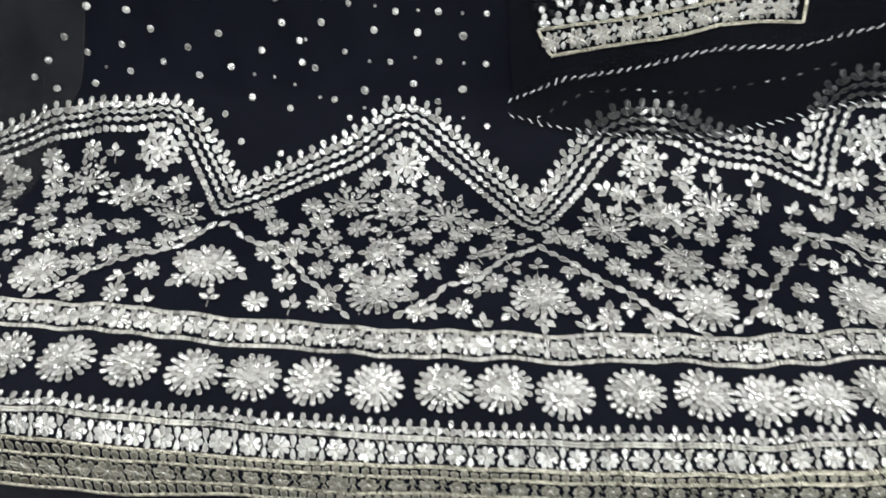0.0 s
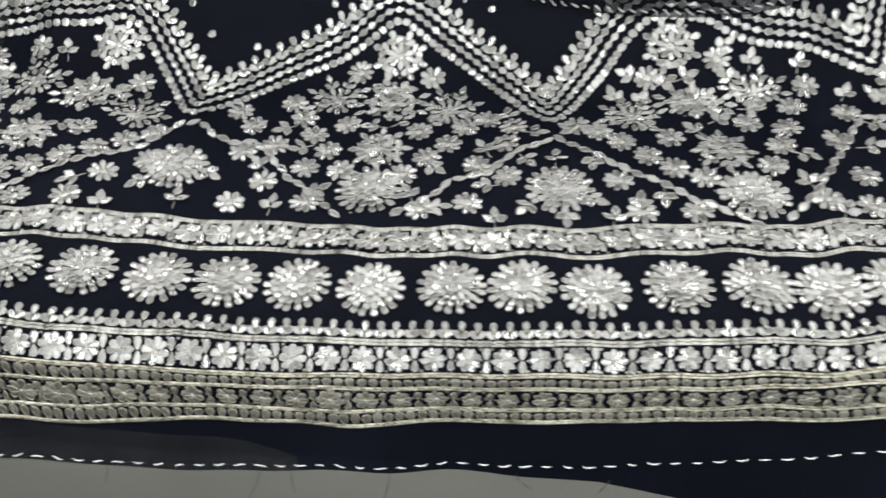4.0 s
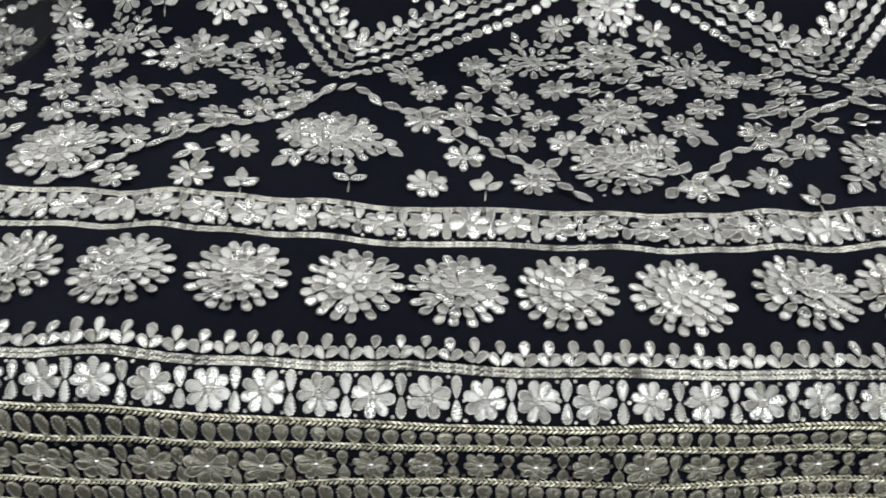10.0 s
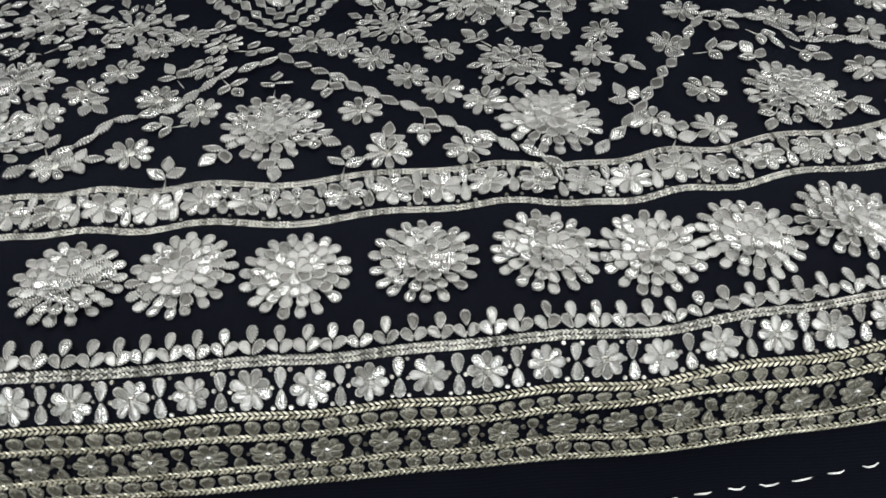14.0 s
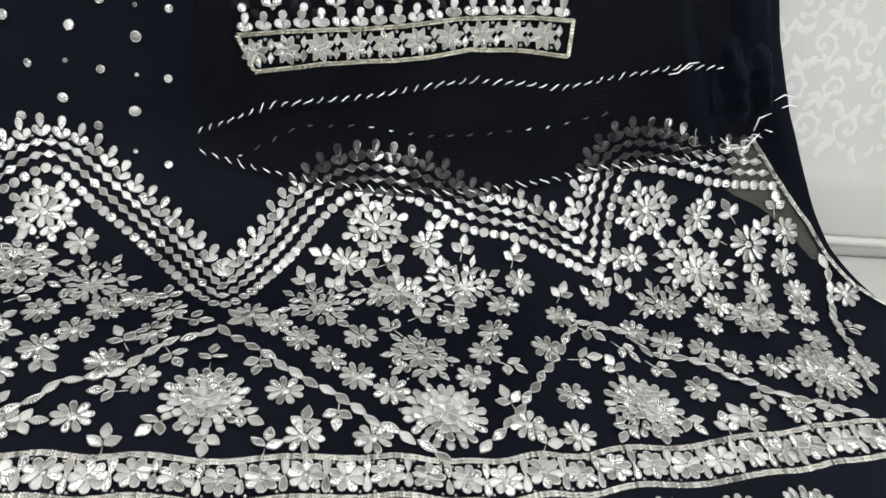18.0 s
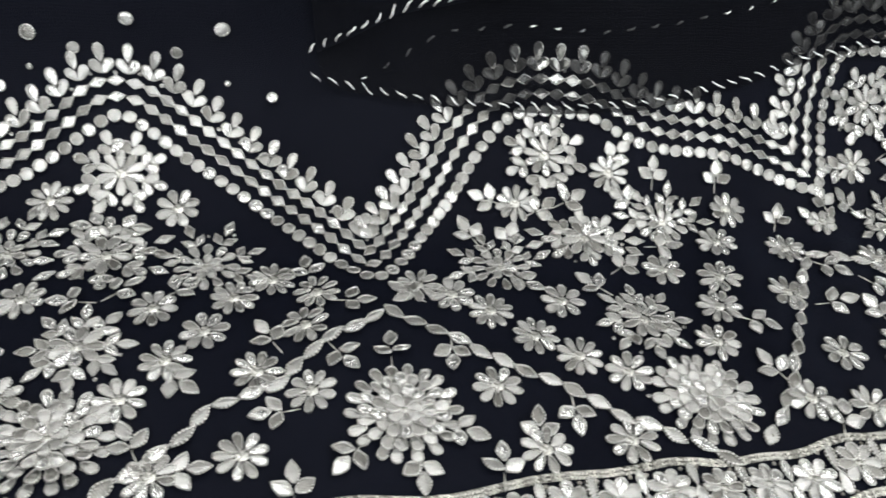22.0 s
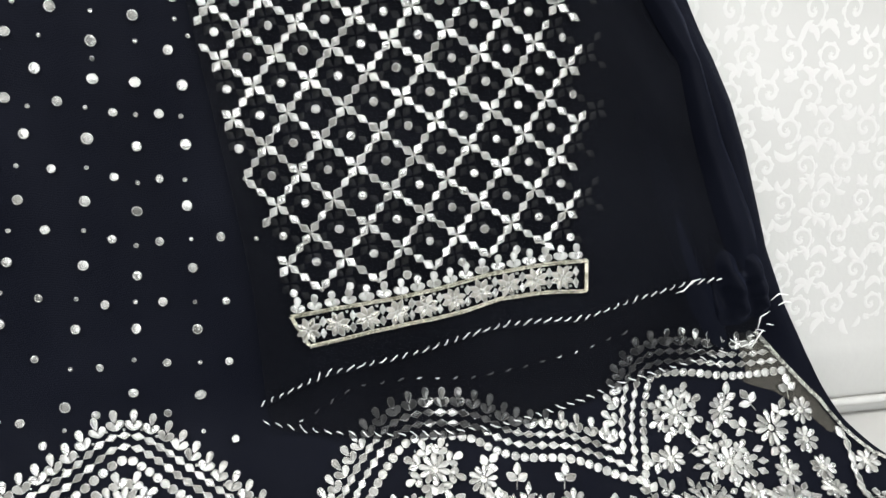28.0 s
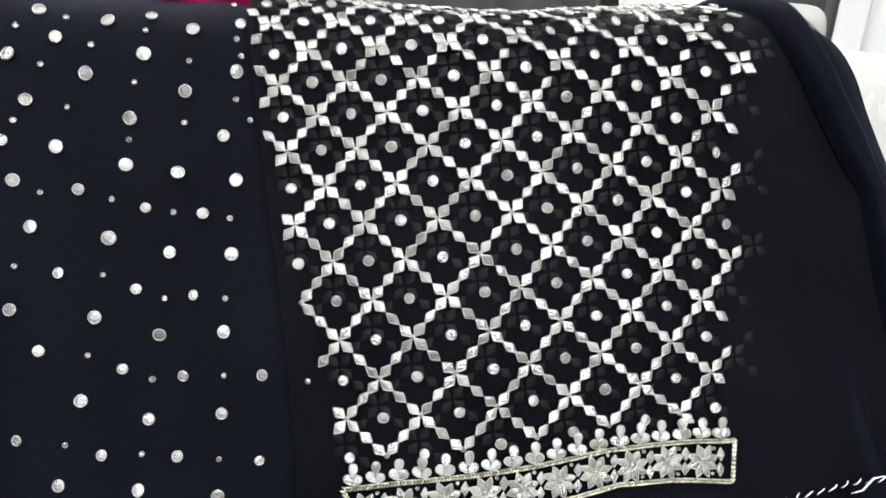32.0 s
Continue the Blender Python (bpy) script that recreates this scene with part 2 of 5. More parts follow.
def placed(u, v, h=0.0):
    """The frame of the cloth at (u, v): x along u, y along v, z off the cloth, h above it."""
    e = 0.003
    p, du, dv = surf(u, v), surf(u + e, v) - surf(u - e, v), surf(u, v + e) - surf(u, v - e)
    n = du.cross(dv).normalized()
    y = (dv - n * dv.dot(n)).normalized()
    x = y.cross(n)
    p = p + n * h
    return Matrix(((x.x, y.x, n.x, p.x), (x.y, y.y, n.y, p.y), (x.z, y.z, n.z, p.z), (0, 0, 0, 1)))


# ---- helpers for things and parts ----
WORLD = {}


def thing(name, place, label, category, group="", kind=""):
    ob = new(name)
    ob.empty_display_size = 0.05
    ob.matrix_basis = Matrix.Translation(place)
    WORLD[ob] = Matrix.Translation(place)
    return tagged(ob, label, category, group, kind)


def attach(name, mesh, m, parent, label=""):
    """Links mesh as one object with the world pose m under parent."""
    ob = bpy.data.objects.new(name, mesh)
    scene.collection.objects.link(ob)
    WORLD[ob] = m
    if parent:
        ob.parent = parent
        ob.matrix_basis = WORLD[parent].inverted() @ m
    else:
        ob.matrix_basis = m
    return tagged(ob, label) if label else ob


def mesh_of(name, verts, faces, materials, picks=None, soft=True):
    me = bpy.data.meshes.new(name)
    me.from_pydata([tuple(v) for v in verts], [], faces)
    for mat in materials:
        me.materials.append(mat)
    if picks:
        me.polygons.foreach_set("material_index", picks)
    if soft:
        me.polygons.foreach_set("use_smooth", [True] * len(me.polygons))
    me.update()
    return me


def outline(kind):
    """The edge of a sewn piece, one unit long along y and one wide."""
    if kind == "petal":
        return [(0, 0), (0.20, 0.12), (0.38, 0.36), (0.49, 0.64), (0.40, 0.87), (0.16, 1.0), (-0.16, 1.0), (-0.40, 0.87), (-0.49, 0.64), (-0.38, 0.36), (-0.20, 0.12)]
    if kind == "leaf":
        return [(0, 0), (0.26, 0.15), (0.47, 0.40), (0.45, 0.60), (0.25, 0.84), (0, 1.01), (-0.25, 0.84), (-0.44, 0.58), (-0.47, 0.40), (-0.26, 0.15)]
    if kind == "lozenge":
        return [(0, 0), (0.20, 0.17), (0.42, 0.40), (0.49, 0.5), (0.42, 0.60), (0.20, 0.83), (0, 1.0), (-0.20, 0.83), (-0.42, 0.60), (-0.49, 0.5), (-0.42, 0.40), (-0.20, 0.17)]
    return [(0.5 * math.cos(a), 0.5 + 0.5 * math.sin(a)) for a in (math.tau * i / 12 for i in range(12))]


def evenly(coarse, count):
    """A smooth closed line through the given corners, cut into equal steps."""
    fine, n = [], len(coarse)
    for i in range(n):
        p, a, b, q = (Vector(coarse[k % n]) for k in (i - 1, i, i + 1, i + 2))
        for t in (0.0, 0.25, 0.5, 0.75):
            fine.append(0.5 * (2 * a + (b - p) * t + (2 * p - 5 * a + 4 * b - q) * t**2 + (3 * a - p - 3 * b + q) * t**3))
    far = [0.0]
    for i, p in enumerate(fine):
        far.append(far[-1] + (fine[(i + 1) % len(fine)] - p).length)
    xs, ys = [p.x for p in fine] + [fine[0].x], [p.y for p in fine] + [fine[0].y]
    return [(float(np.interp(d, far, xs)), float(np.interp(d, far, ys))) for d in np.linspace(0, far[-1], count, endpoint=False)]


def sewn(kind, foil=None, rim=None, sort=0):
    """A cut piece of crumpled foil with stitches overcast round its edge."""
    edge = evenly(outline(kind), 34)
    n = len(edge)
    g = random.Random(sort * 31 + len(kind))
    verts, faces, picks = [], [], []
    for scale, z, spike in ((1.0, 0.0, 0.055), (0.975, 0.80, 0.050), (0.87, 0.92, 0.012), (0.80, 0.30, 0.0), (0.50, 0.55, 0.0)):
        for i, (x, y) in enumerate(edge):
            k = scale + (spike if i % 2 else -spike)
            lift = g.uniform(-0.13, 0.13) if scale < 0.6 else g.uniform(-0.08, 0.08) if scale < 0.99 else 0.0
            verts.append((x * k, 0.5 + (y - 0.5) * k, z + lift))
    verts.append((g.uniform(-0.06, 0.06), 0.5 + g.uniform(-0.08, 0.08), 0.62))
    for k in range(4):
        for i in range(n):
            j = (i + 1) % n
            faces.append((k * n + i, k * n + j, (k + 1) * n + j, (k + 1) * n + i))
            picks.append((1 + i % 2) if k < 3 else 0)
    for i in range(n):
        faces.append((4 * n + i, 4 * n + (i + 1) % n, 5 * n))
        picks.append(0)
    return mesh_of(kind, verts, faces, [foil or FOIL, rim or RIM, GAP], picks, soft=False)


def bank_of(kinds, foil=None, rim=None):
    return {k: [sewn(k, foil, rim, sort) for sort in range(3)] for k in kinds}


PIECES = bank_of(("petal", "leaf", "lozenge", "sequin"))
YOKE_FOIL = foil_material("beige_foil", (0.30, 0.29, 0.26), (0.52, 0.505, 0.46), (0.22, 0.42))
YOKE_PIECES = bank_of(("leaf", "lozenge"), YOKE_FOIL)
# shaded copies of the silver pieces, for rows turning down over the seat front
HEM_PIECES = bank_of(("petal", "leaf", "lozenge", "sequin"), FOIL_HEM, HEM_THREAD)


def stud_mesh(radius, mat, flat=1.0):
    """A small domed knot at the heart of a motif."""
    verts, faces, n = [(0, 0, radius * 0.62 * flat)], [], 10
    for r, z in ((0.45, 0.56), (0.78, 0.34), (1.0, 0.0)):
        verts += [(radius * r * (1 + 0.10 * (i % 2)) * math.cos(math.tau * i / n), radius * r * (1 + 0.10 * (i % 2)) * math.sin(math.tau * i / n), radius * z * flat) for i in range(n)]
    faces += [(0, 1 + i, 1 + (i + 1) % n) for i in range(n)]
    for k in (0, 1):
        faces += [(1 + k * n + i, 1 + (k + 1) * n + i, 1 + (k + 1) * n + (i + 1) % n, 1 + k * n + (i + 1) % n) for i in range(n)]
    return mesh_of("stud", verts, faces, [mat])


KNOT = rim_material("knotted_thread", (0.13, 0.128, 0.11), (0.80, 0.80, 0.75), 0.6, 0.36, 900)
STUD_S, DISC = stud_mesh(0.0023, KNOT), stud_mesh(0.0040, KNOT, 0.45)
rnd = random.Random(7)


def lie(u, v):
    """How the puckered ground tips the work sewn on it, in degrees about u and v."""
    return 18 * noise.noise(Vector((u * 15, v * 15, 20.5))), 16 * noise.noise(Vector((u * 15, v * 15, 41.2)))


def sew(name, u, v, ang, length, width, parent, h=0.0008, kind=None, thick=0.0016, tilt=6.0, lift=0.0, bank=PIECES):
    """One cut piece, its root at (u, v), pointing ang degrees clockwise from up the cloth."""
    a, b = rnd.gauss(0, tilt), rnd.gauss(0, tilt)
    a, b = max(-18, min(18, a)) * 0.6 + lift, max(-18, min(18, b))
    w, k = width * rnd.uniform(0.92, 1.08), length * rnd.uniform(0.95, 1.05)
    c, d = lie(u, v)
    tip = 0.5 * max(k, w) * math.sin(radians(math.hypot(c, d)))
    up = tip + 0.5 * k * abs(math.sin(radians(a))) + 0.4 * w * abs(math.sin(radians(b)))
    m = placed(u, v, h + 0.95 * up) @ pose(0, 0, 0, 0, 0, -ang) @ Matrix.Translation((0, k / 2, 0)) @ pose(0, 0, 0, 0, 0, ang) @ pose(0, 0, 0, c, d, 0) @ pose(0, 0, 0, 0, 0, -ang) @ pose(0, 0, 0, a, b, 0) @ Matrix.Translation((0, -k / 2, 0)) @ Matrix.Diagonal((w, k, thick, 1))
    return attach(name, rnd.choice(bank[kind or name]), m, parent)


def step(u, v, ang, r):
    return u + r * math.sin(radians(ang)), v + r * math.cos(radians(ang))


def motif(name, u, v, parent, stud, h=0.0022, label=""):
    return attach(name, stud, placed(u, v, h), parent, label)


def ring(part, u, v, count, r0, length, width, h, turn=0.0, name="petal", kind=None, bank=PIECES, spread=360.0, aim=0.0, lift=0.0):
    for i in range(count):
        ang = turn + (spread * i / count if spread == 360.0 else aim - spread / 2 + spread * i / max(1, count - 1))
        ang += rnd.uniform(-3, 3)
        sew(name, *step(u, v, ang, r0), ang, length, width, part, h, kind, lift=lift, bank=bank)


def flower(parent, u, v, r=0.0160, count=0, bank=PIECES, name="flower"):
    part = motif(name, u, v, parent, DISC)
    count = count or rnd.choice((8, 9, 9, 10))
    ring(part, u, v, count, r * 0.24, r * 0.77, r * (3.7 / count), 0.0008, rnd.uniform(0, 45), bank=bank)
    return part


def rosette(parent, u, v, r):
    part = motif("rosette", u, v, parent, STUD_S, 0.0050)
    turn = rnd.uniform(0, 20)
    ring(part, u, v, 18, r * 0.68, r * 0.33, r * 0.205, 0.0006, turn, "outer_petal", "petal", lift=3)
    ring(part, u, v, 17, r * 0.47, r * 0.33, r * 0.225, 0.0015, turn + 10, "middle_petal", "petal", lift=5)
    ring(part, u, v, 13, r * 0.26, r * 0.31, r * 0.235, 0.0026, turn + 4, "inner_petal", "petal", lift=5)
    ring(part, u, v, 7, r * 0.04, r * 0.30, r * 0.24, 0.0038, turn + 15, "heart_petal", "petal", lift=4)


def arms(part, u, v, count, turn, r, base, kind, width):
    """Trefoils on arms round a flower: a pair and a tip to each."""
    for i in range(count):
        ang = turn + 360 * i / count + rnd.uniform(-4, 4)
        p, q = step(u, v, ang, r * base), step(u, v, ang, r * (base + 0.17))
        for off in (-46, 46):
            sew(kind, *p, ang + off, r * 0.33, r * width, part, 0.0008)
        sew(kind, *q, ang, r * 0.36, r * width, part, 0.0014)


def crown(parent, u, v, r=0.035):
    part = motif("starburst", u, v, parent, DISC, 0.0034)
    ring(part, u, v, 10, r * 0.10, r * 0.41, r * 0.20, 0.0020, 0)
    arms(part, u, v, 8, 22.5, r, 0.50, "petal", 0.23)


def star(parent, u, v, r=0.037):
    part = motif("star_flower", u, v, parent, DISC, 0.0030)
    ring(part, u, v, 9, r * 0.09, r * 0.40, r * 0.21, 0.0020, 10)
    arms(part, u, v, 8, 0, r, 0.46, "leaf", 0.20)


def fan(parent, u, v, aim, r=0.036):
    """A ringed flower with a spray of pointed leaves on one side."""
    base = step(u, v, aim, -r * 0.30)
    part = motif("fan_spray", *base, parent, DISC, 0.0022)
    ring(part, *base, 12, r * 0.33, r * 0.29, r * 0.185, 0.0008, name="petal")
    ring(part, *base, 7, r * 0.07, r * 0.27, r * 0.185, 0.0016, name="petal")
    for turn, reach in ((-88, 0.58), (-44, 0.62), (0, 0.64), (44, 0.62), (88, 0.58)):
        p = step(*base, aim + turn, r * reach)
        for off in (-44, 44):
            sew("lozenge", *p, aim + turn + off, r * 0.34, r * 0.19, part, 0.0008)
        sew("lozenge", *step(*p, aim + turn, r * 0.22), aim + turn, r * 0.40, r * 0.21, part, 0.0014)


def wide_star(parent, u, v, r=0.042):
    part = motif("wide_spray", u, v, parent, DISC, 0.0024)
    ring(part, u, v, 9, r * 0.09, r * 0.35, r * 0.19, 0.0016, 22)
    for ang in (-125, -85, -45, 0, 45, 85, 125, 180):
        p = step(u, v, ang, r * 0.42)
        for off in (-40, 40):
            sew("petal", *p, ang + off, r * 0.27, r * 0.16, part, 0.0008)
        sew("petal", *step(*p, ang, r * 0.12), ang, r * 0.29, r * 0.17, part, 0.0012)
    for ang in (-115, -95, -72, 72, 95, 115):
        sew("lozenge", *step(u, v, ang, r * 0.80), ang, r * 0.36, r * 0.19, part, 0.0010)


def tulip(parent, u, v, aim=0.0):
    """A half-open flower between two raised leaves."""
    part = flower(parent, u, v, 0.0125, 7, name="bud")
    for off in (-52, 52):
        sew("leaf", *step(u, v, aim + off, 0.011), aim + off * 0.6, 0.0135, 0.0075, part, 0.0010)


def tube(points, radius, sides=5):
    verts, faces = [], []
    for i, p in enumerate(points):
        d = (points[min(i + 1, len(points) - 1)] - points[max(i - 1, 0)]).normalized()
        a = d.orthogonal().normalized()
        b = d.cross(a)
        thin = 0.6 if i in (0, len(points) - 1) else 1.0
        verts += [p + (a * math.cos(t) + b * math.sin(t)) * radius * thin for t in (math.tau * k / sides for k in range(sides))]
    for i in range(len(points) - 1):
        for k in range(sides):
            j = (k + 1) % sides
            faces.append((i * sides + k, i * sides + j, (i + 1) * sides + j, (i + 1) * sides + k))
    faces += [tuple(range(sides - 1, -1, -1)), tuple(range((len(points) - 1) * sides, len(points) * sides))]
    return verts, faces


def sprig(parent, u, v, aim, r=0.0155, stem=True):
    base = step(u, v, aim, -r * 0.45)
    pts = [placed(*step(*base, aim, -s), 0.0012).translation for s in (r * (0.75 if stem else 0.2), r * 0.4 if stem else r * 0.1, 0.0)]
    verts, faces = tube(pts, 0.0006)
    part = attach("leaf_sprig", mesh_of("stem", verts, faces, [THREAD]), Matrix(), parent)
    for off in (-58, 58, 0):
        sew("leaf", *step(*base, aim + off, r * (0.04 if off else 0.40)), aim + off, r * (0.96 if off == 0 else 0.88), r * 0.64, part, 0.0009, tilt=9.0)


def walk_line(points, gap):
    """Evenly spaced (u, v, heading) along a broken line."""
    pts = [Vector(p) for p in points]
    out, left = [], gap * 0.5
    for a, b in zip(pts, pts[1:]):
        d = (b - a).length
        while left <= d:
            p = a + (b - a) * (left / d)
            out.append((p.x, p.y, math.degrees(math.atan2(b.x - a.x, b.y - a.y))))
            left += gap
        left -= d
    return out


def offset_line(points, d):
    """The broken line, rounded at its corners and moved by d towards its left hand; what would cross itself is left out."""
    pts = [Vector(p) for p in points]
    for _ in range(2):
        cut = [pts[0]]
        for a, b in zip(pts, pts[1:]):
            cut += [a * 0.75 + b * 0.25, a * 0.25 + b * 0.75]
        pts = cut + [pts[-1]]
    out, ref = [], np.array([tuple(p) for p in pts])
    for i, p in enumerate(pts):
        t = (pts[min(i + 1, len(pts) - 1)] - pts[max(i - 1, 0)]).normalized()
        q = p + Vector((-t.y, t.x)) * d
        if d == 0.0 or np.min(np.hypot(ref[:, 0] - q.x, ref[:, 1] - q.y)) > 0.96 * d:
            out.append(tuple(q))
    return out


def chain(parent, points, gap=0.0168):
    part = None
    for i, (u, v, ang) in enumerate(walk_line(points, gap)):
        if part is None:
            part = motif("leaf_chain", u, v, parent, STUD_S, 0.001)
        sew("leaf", *step(u, v, ang, -gap * 0.5), ang + (5 if i % 2 else -5), gap * 1.06, gap * 0.56, part, 0.0008)


def cord(parent, points, width=0.0034, gap=0.0036, mat=None, h=0.0012, name="cord"):
    """Twisted metal cord: two plies of slanting strands."""
    verts, faces = [], []
    base = [(0.5, 0, 0), (0.9, 0.0, 0.62), (0.35, 0.0, 1.0), (-0.35, 0.0, 1.0), (-0.9, 0.0, 0.62), (-0.5, 0, 0), (0.25, 0.95, 0.45), (-0.25, 0.95, 0.45), (0.25, -0.95, 0.45), (-0.25, -0.95, 0.45)]
    tri = [(0, 1, 6), (1, 2, 6), (2, 3, 7, 6), (3, 4, 7), (4, 5, 7), (1, 0, 8), (2, 1, 8), (3, 2, 8, 9), (4, 3, 9), (5, 4, 9)]
    for u, v, ang in walk_line(points, gap):
        for side in (-1, 1):
            p = step(u, v, ang + 90, side * width * 0.25)
            m = placed(*p, max(0.0003, h - 0.0010)) @ pose(0, 0, 0, 0, 0, -ang + 90 + side * 33) @ Matrix.Diagonal((gap * 0.92, gap * 0.27, width * 0.36, 1))
            n = len(verts)
            verts += [m @ Vector(q) for q in base]
            faces += [tuple(n + k for k in t) for t in tri]
    ob = attach(name, mesh_of(name, verts, faces, [mat or GOLD]), Matrix(), parent)
    return ob


def dashes(parent, points, gap, length, mat=None, h=0.003, slant=0.0, lift=0.0):
    """Loose basting stitches, each a short bowed thread."""
    for u, v, ang in walk_line(points, gap):
        k = length * rnd.uniform(0.7, 1.15)
        a = ang + slant + rnd.uniform(-9, 9)
        pts = []
        for t in (-0.5, -0.2, 0.2, 0.5):
            p = step(*step(u, v, a, t * k), a + 90, 0.0006 * math.sin(t * 5 + u * 90))
            pts.append(placed(*p, h + (0.0012 + lift) * (1 - (2 * t) ** 2)).translation)
        verts, faces = tube(pts, 0.0007, 6)
        attach("basting_stitch", mesh_of("basting_stitch", verts, faces, [mat or BASTING]), Matrix(), parent)


def sheet(name, left, right, bottom, top, h, mat, parent, label="", across=170, along=230, ruck=None, at=1.0):
    """A cloth over the sofa between two side edges (tables of v, u), from bottom(u) to top."""
    verts, faces = [], []
    for i in range(across + 1):
        s = i / across
        u0 = interp(left, at) * (1 - s) + interp(right, at) * s
        v0 = bottom(u0)
        for j in range(along + 1):
            v = v0 + (top - v0) * j / along
            u = interp(left, v) * (1 - s) + interp(right, v) * s
            m = placed(u, v, h + (ruck(u, v, s) if ruck else 0.0))
            verts.append(m.translation)
    k = along + 1
    for i in range(across):
        for j in range(along):
            faces.append((i * k + j, (i + 1) * k + j, (i + 1) * k + j + 1, i * k + j + 1))
    ob = attach(name, mesh_of(name, verts, faces, [mat]), Matrix(), parent, label)
    return ob


# ---- the room ----
def box_mesh(name, lo, hi, mat, bevel=0.0, segments=3):
    bm = bmesh.new()
    bmesh.ops.create_cube(bm, size=1.0)
    for v in bm.verts:
        v.co = Vector([(a + b) / 2 + c * (b - a) for a, b, c in zip(lo, hi, v.co)])
    if bevel:
        bmesh.ops.bevel(bm, geom=list(bm.edges), offset=bevel, segments=segments, profile=0.5, affect="EDGES")
    me = bpy.data.meshes.new(name)
    bm.to_mesh(me)
    bm.free()
    me.materials.append(mat)
    me.polygons.foreach_set("use_smooth", [bevel > 0] * len(me.polygons))
    return me


def structure(name, lo, hi, mat, label):
    ob = attach(name, box_mesh(name, lo, hi, mat), Matrix(), None)
    return tagged(ob, label, name.split("_")[0], kind="structure")


structure("floor", (-3.2, -2.6, -0.1), (3.2, 3.5, 0.0), FLOOR, "dark brown carpeted floor of the room")
structure("ceiling", (-3.2, -2.6, 2.7), (3.2, 3.5, 2.8), CEIL, "plain white painted ceiling over the room")
structure("wall_north", (-3.2, 3.5, 0.0), (3.2, 3.65, 2.7), WALL, "grey painted wall behind the sofas")
WX0, WX1, WZ0, WZ1 = -1.4, 2.2, 1.35, 2.55
verts, faces = [], []
for x0, x1, z0, z1 in ((-3.2, WX0, 0.0, 2.7), (WX1, 3.2, 0.0, 2.7), (WX0, WX1, 0.0, WZ0), (WX0, WX1, WZ1, 2.7)):
    n = len(verts)
    verts += [(x, y, z) for x in (x0, x1) for y in (-2.75, -2.6) for z in (z0, z1)]
    faces += [tuple(n + k for k in f) for f in ((0, 1, 3, 2), (4, 6, 7, 5), (0, 4, 5, 1), (2, 3, 7, 6), (1, 5, 7, 3), (0, 2, 6, 4))]
wall = attach("wall_south", mesh_of("wall_south", verts, faces, [WALL], soft=False), Matrix(), None)
tagged(wall, "grey painted wall with a wide window facing the sofa", "wall", kind="structure")
window = thing("window_1", (0.4, -2.69, 1.35), "wide white-framed window in the wall facing the sofa", "window", kind="structure")
for name, lo, hi in (("window_sill", (WX0, -2.73, WZ0), (WX1, -2.64, WZ0 + 0.05)), ("window_head", (WX0, -2.73, WZ1 - 0.05), (WX1, -2.64, WZ1)), ("window_jamb", (WX0, -2.73, WZ0 + 0.05), (WX0 + 0.05, -2.64, WZ1 - 0.05)), ("window_jamb", (WX1 - 0.05, -2.73, WZ0 + 0.05), (WX1, -2.64, WZ1 - 0.05)), ("mullion", (0.37, -2.73, WZ0 + 0.05), (0.43, -2.64, WZ1 - 0.05))):
    attach(name, box_mesh(name, lo, hi, CEIL, 0.005), Matrix(), window)
for x0, x1 in ((WX0 + 0.05, 0.37), (0.43, WX1 - 0.05)):
    pane = attach("pane", box_mesh("pane", (x0, -2.69, WZ0 + 0.05), (x1, -2.684, WZ1 - 0.05), GLASS), Matrix(), window)
    pane.visible_shadow = False
structure("wall_east", (3.2, -2.75, 0.0), (3.35, 3.65, 2.7), WALL, "grey painted side wall of the room")
structure("wall_west", (-3.35, -2.75, 0.0), (-3.2, 3.65, 2.7), WALL, "grey painted side wall of the room")


def curtain(name, x0, x1, y, z0, z1, mat, folds, label, deep=0.035):
    t = thing(name, ((x0 + x1) / 2, y, z0), label, "curtain")
    verts, faces, n = [], [], folds * 10
    for side in (0, 1):
        for j in range(7):
            for i in range(n + 1):
                s = i / n
                z = z0 + (z1 - z0) * j / 6
                w = deep * (math.sin(s * folds * math.tau + 0.7 * math.sin(3 * s + j * 0.3)) + 0.3 * math.sin(s * folds * 13.1))
                verts.append((x0 + (x1 - x0) * s, y + w + side * 0.004, z))
    k, half = n + 1, 7 * (n + 1)
    for side in (0, 1):
        for j in range(6):
            for i in range(n):
                q = [side * half + j * k + i, side * half + j * k + i + 1, side * half + (j + 1) * k + i + 1, side * half + (j + 1) * k + i]
                faces.append(tuple(q if side == 0 else q[::-1]))
    attach("drape", mesh_of("drape", verts, faces, [mat]), Matrix(), t)
    pts = [Vector((x0 - 0.1, y, z1 + 0.03)), Vector((x1 + 0.1, y, z1 + 0.03))]
    v2, f2 = tube(pts, 0.015, 10)
    attach("curtain_rod", mesh_of("curtain_rod", v2, f2, [THREAD]), Matrix(), t, "plain metal curtain rod")


curtain("window_curtain", 2.05, 3.1, 3.36, 0.02, 2.5, VOILE, 8, "white pleated window curtain hanging behind the sofas")
curtain("dark_drape", -3.0, 1.98, 3.38, 0.02, 2.5, DARK, 20, "dark grey drape hanging along the far wall")


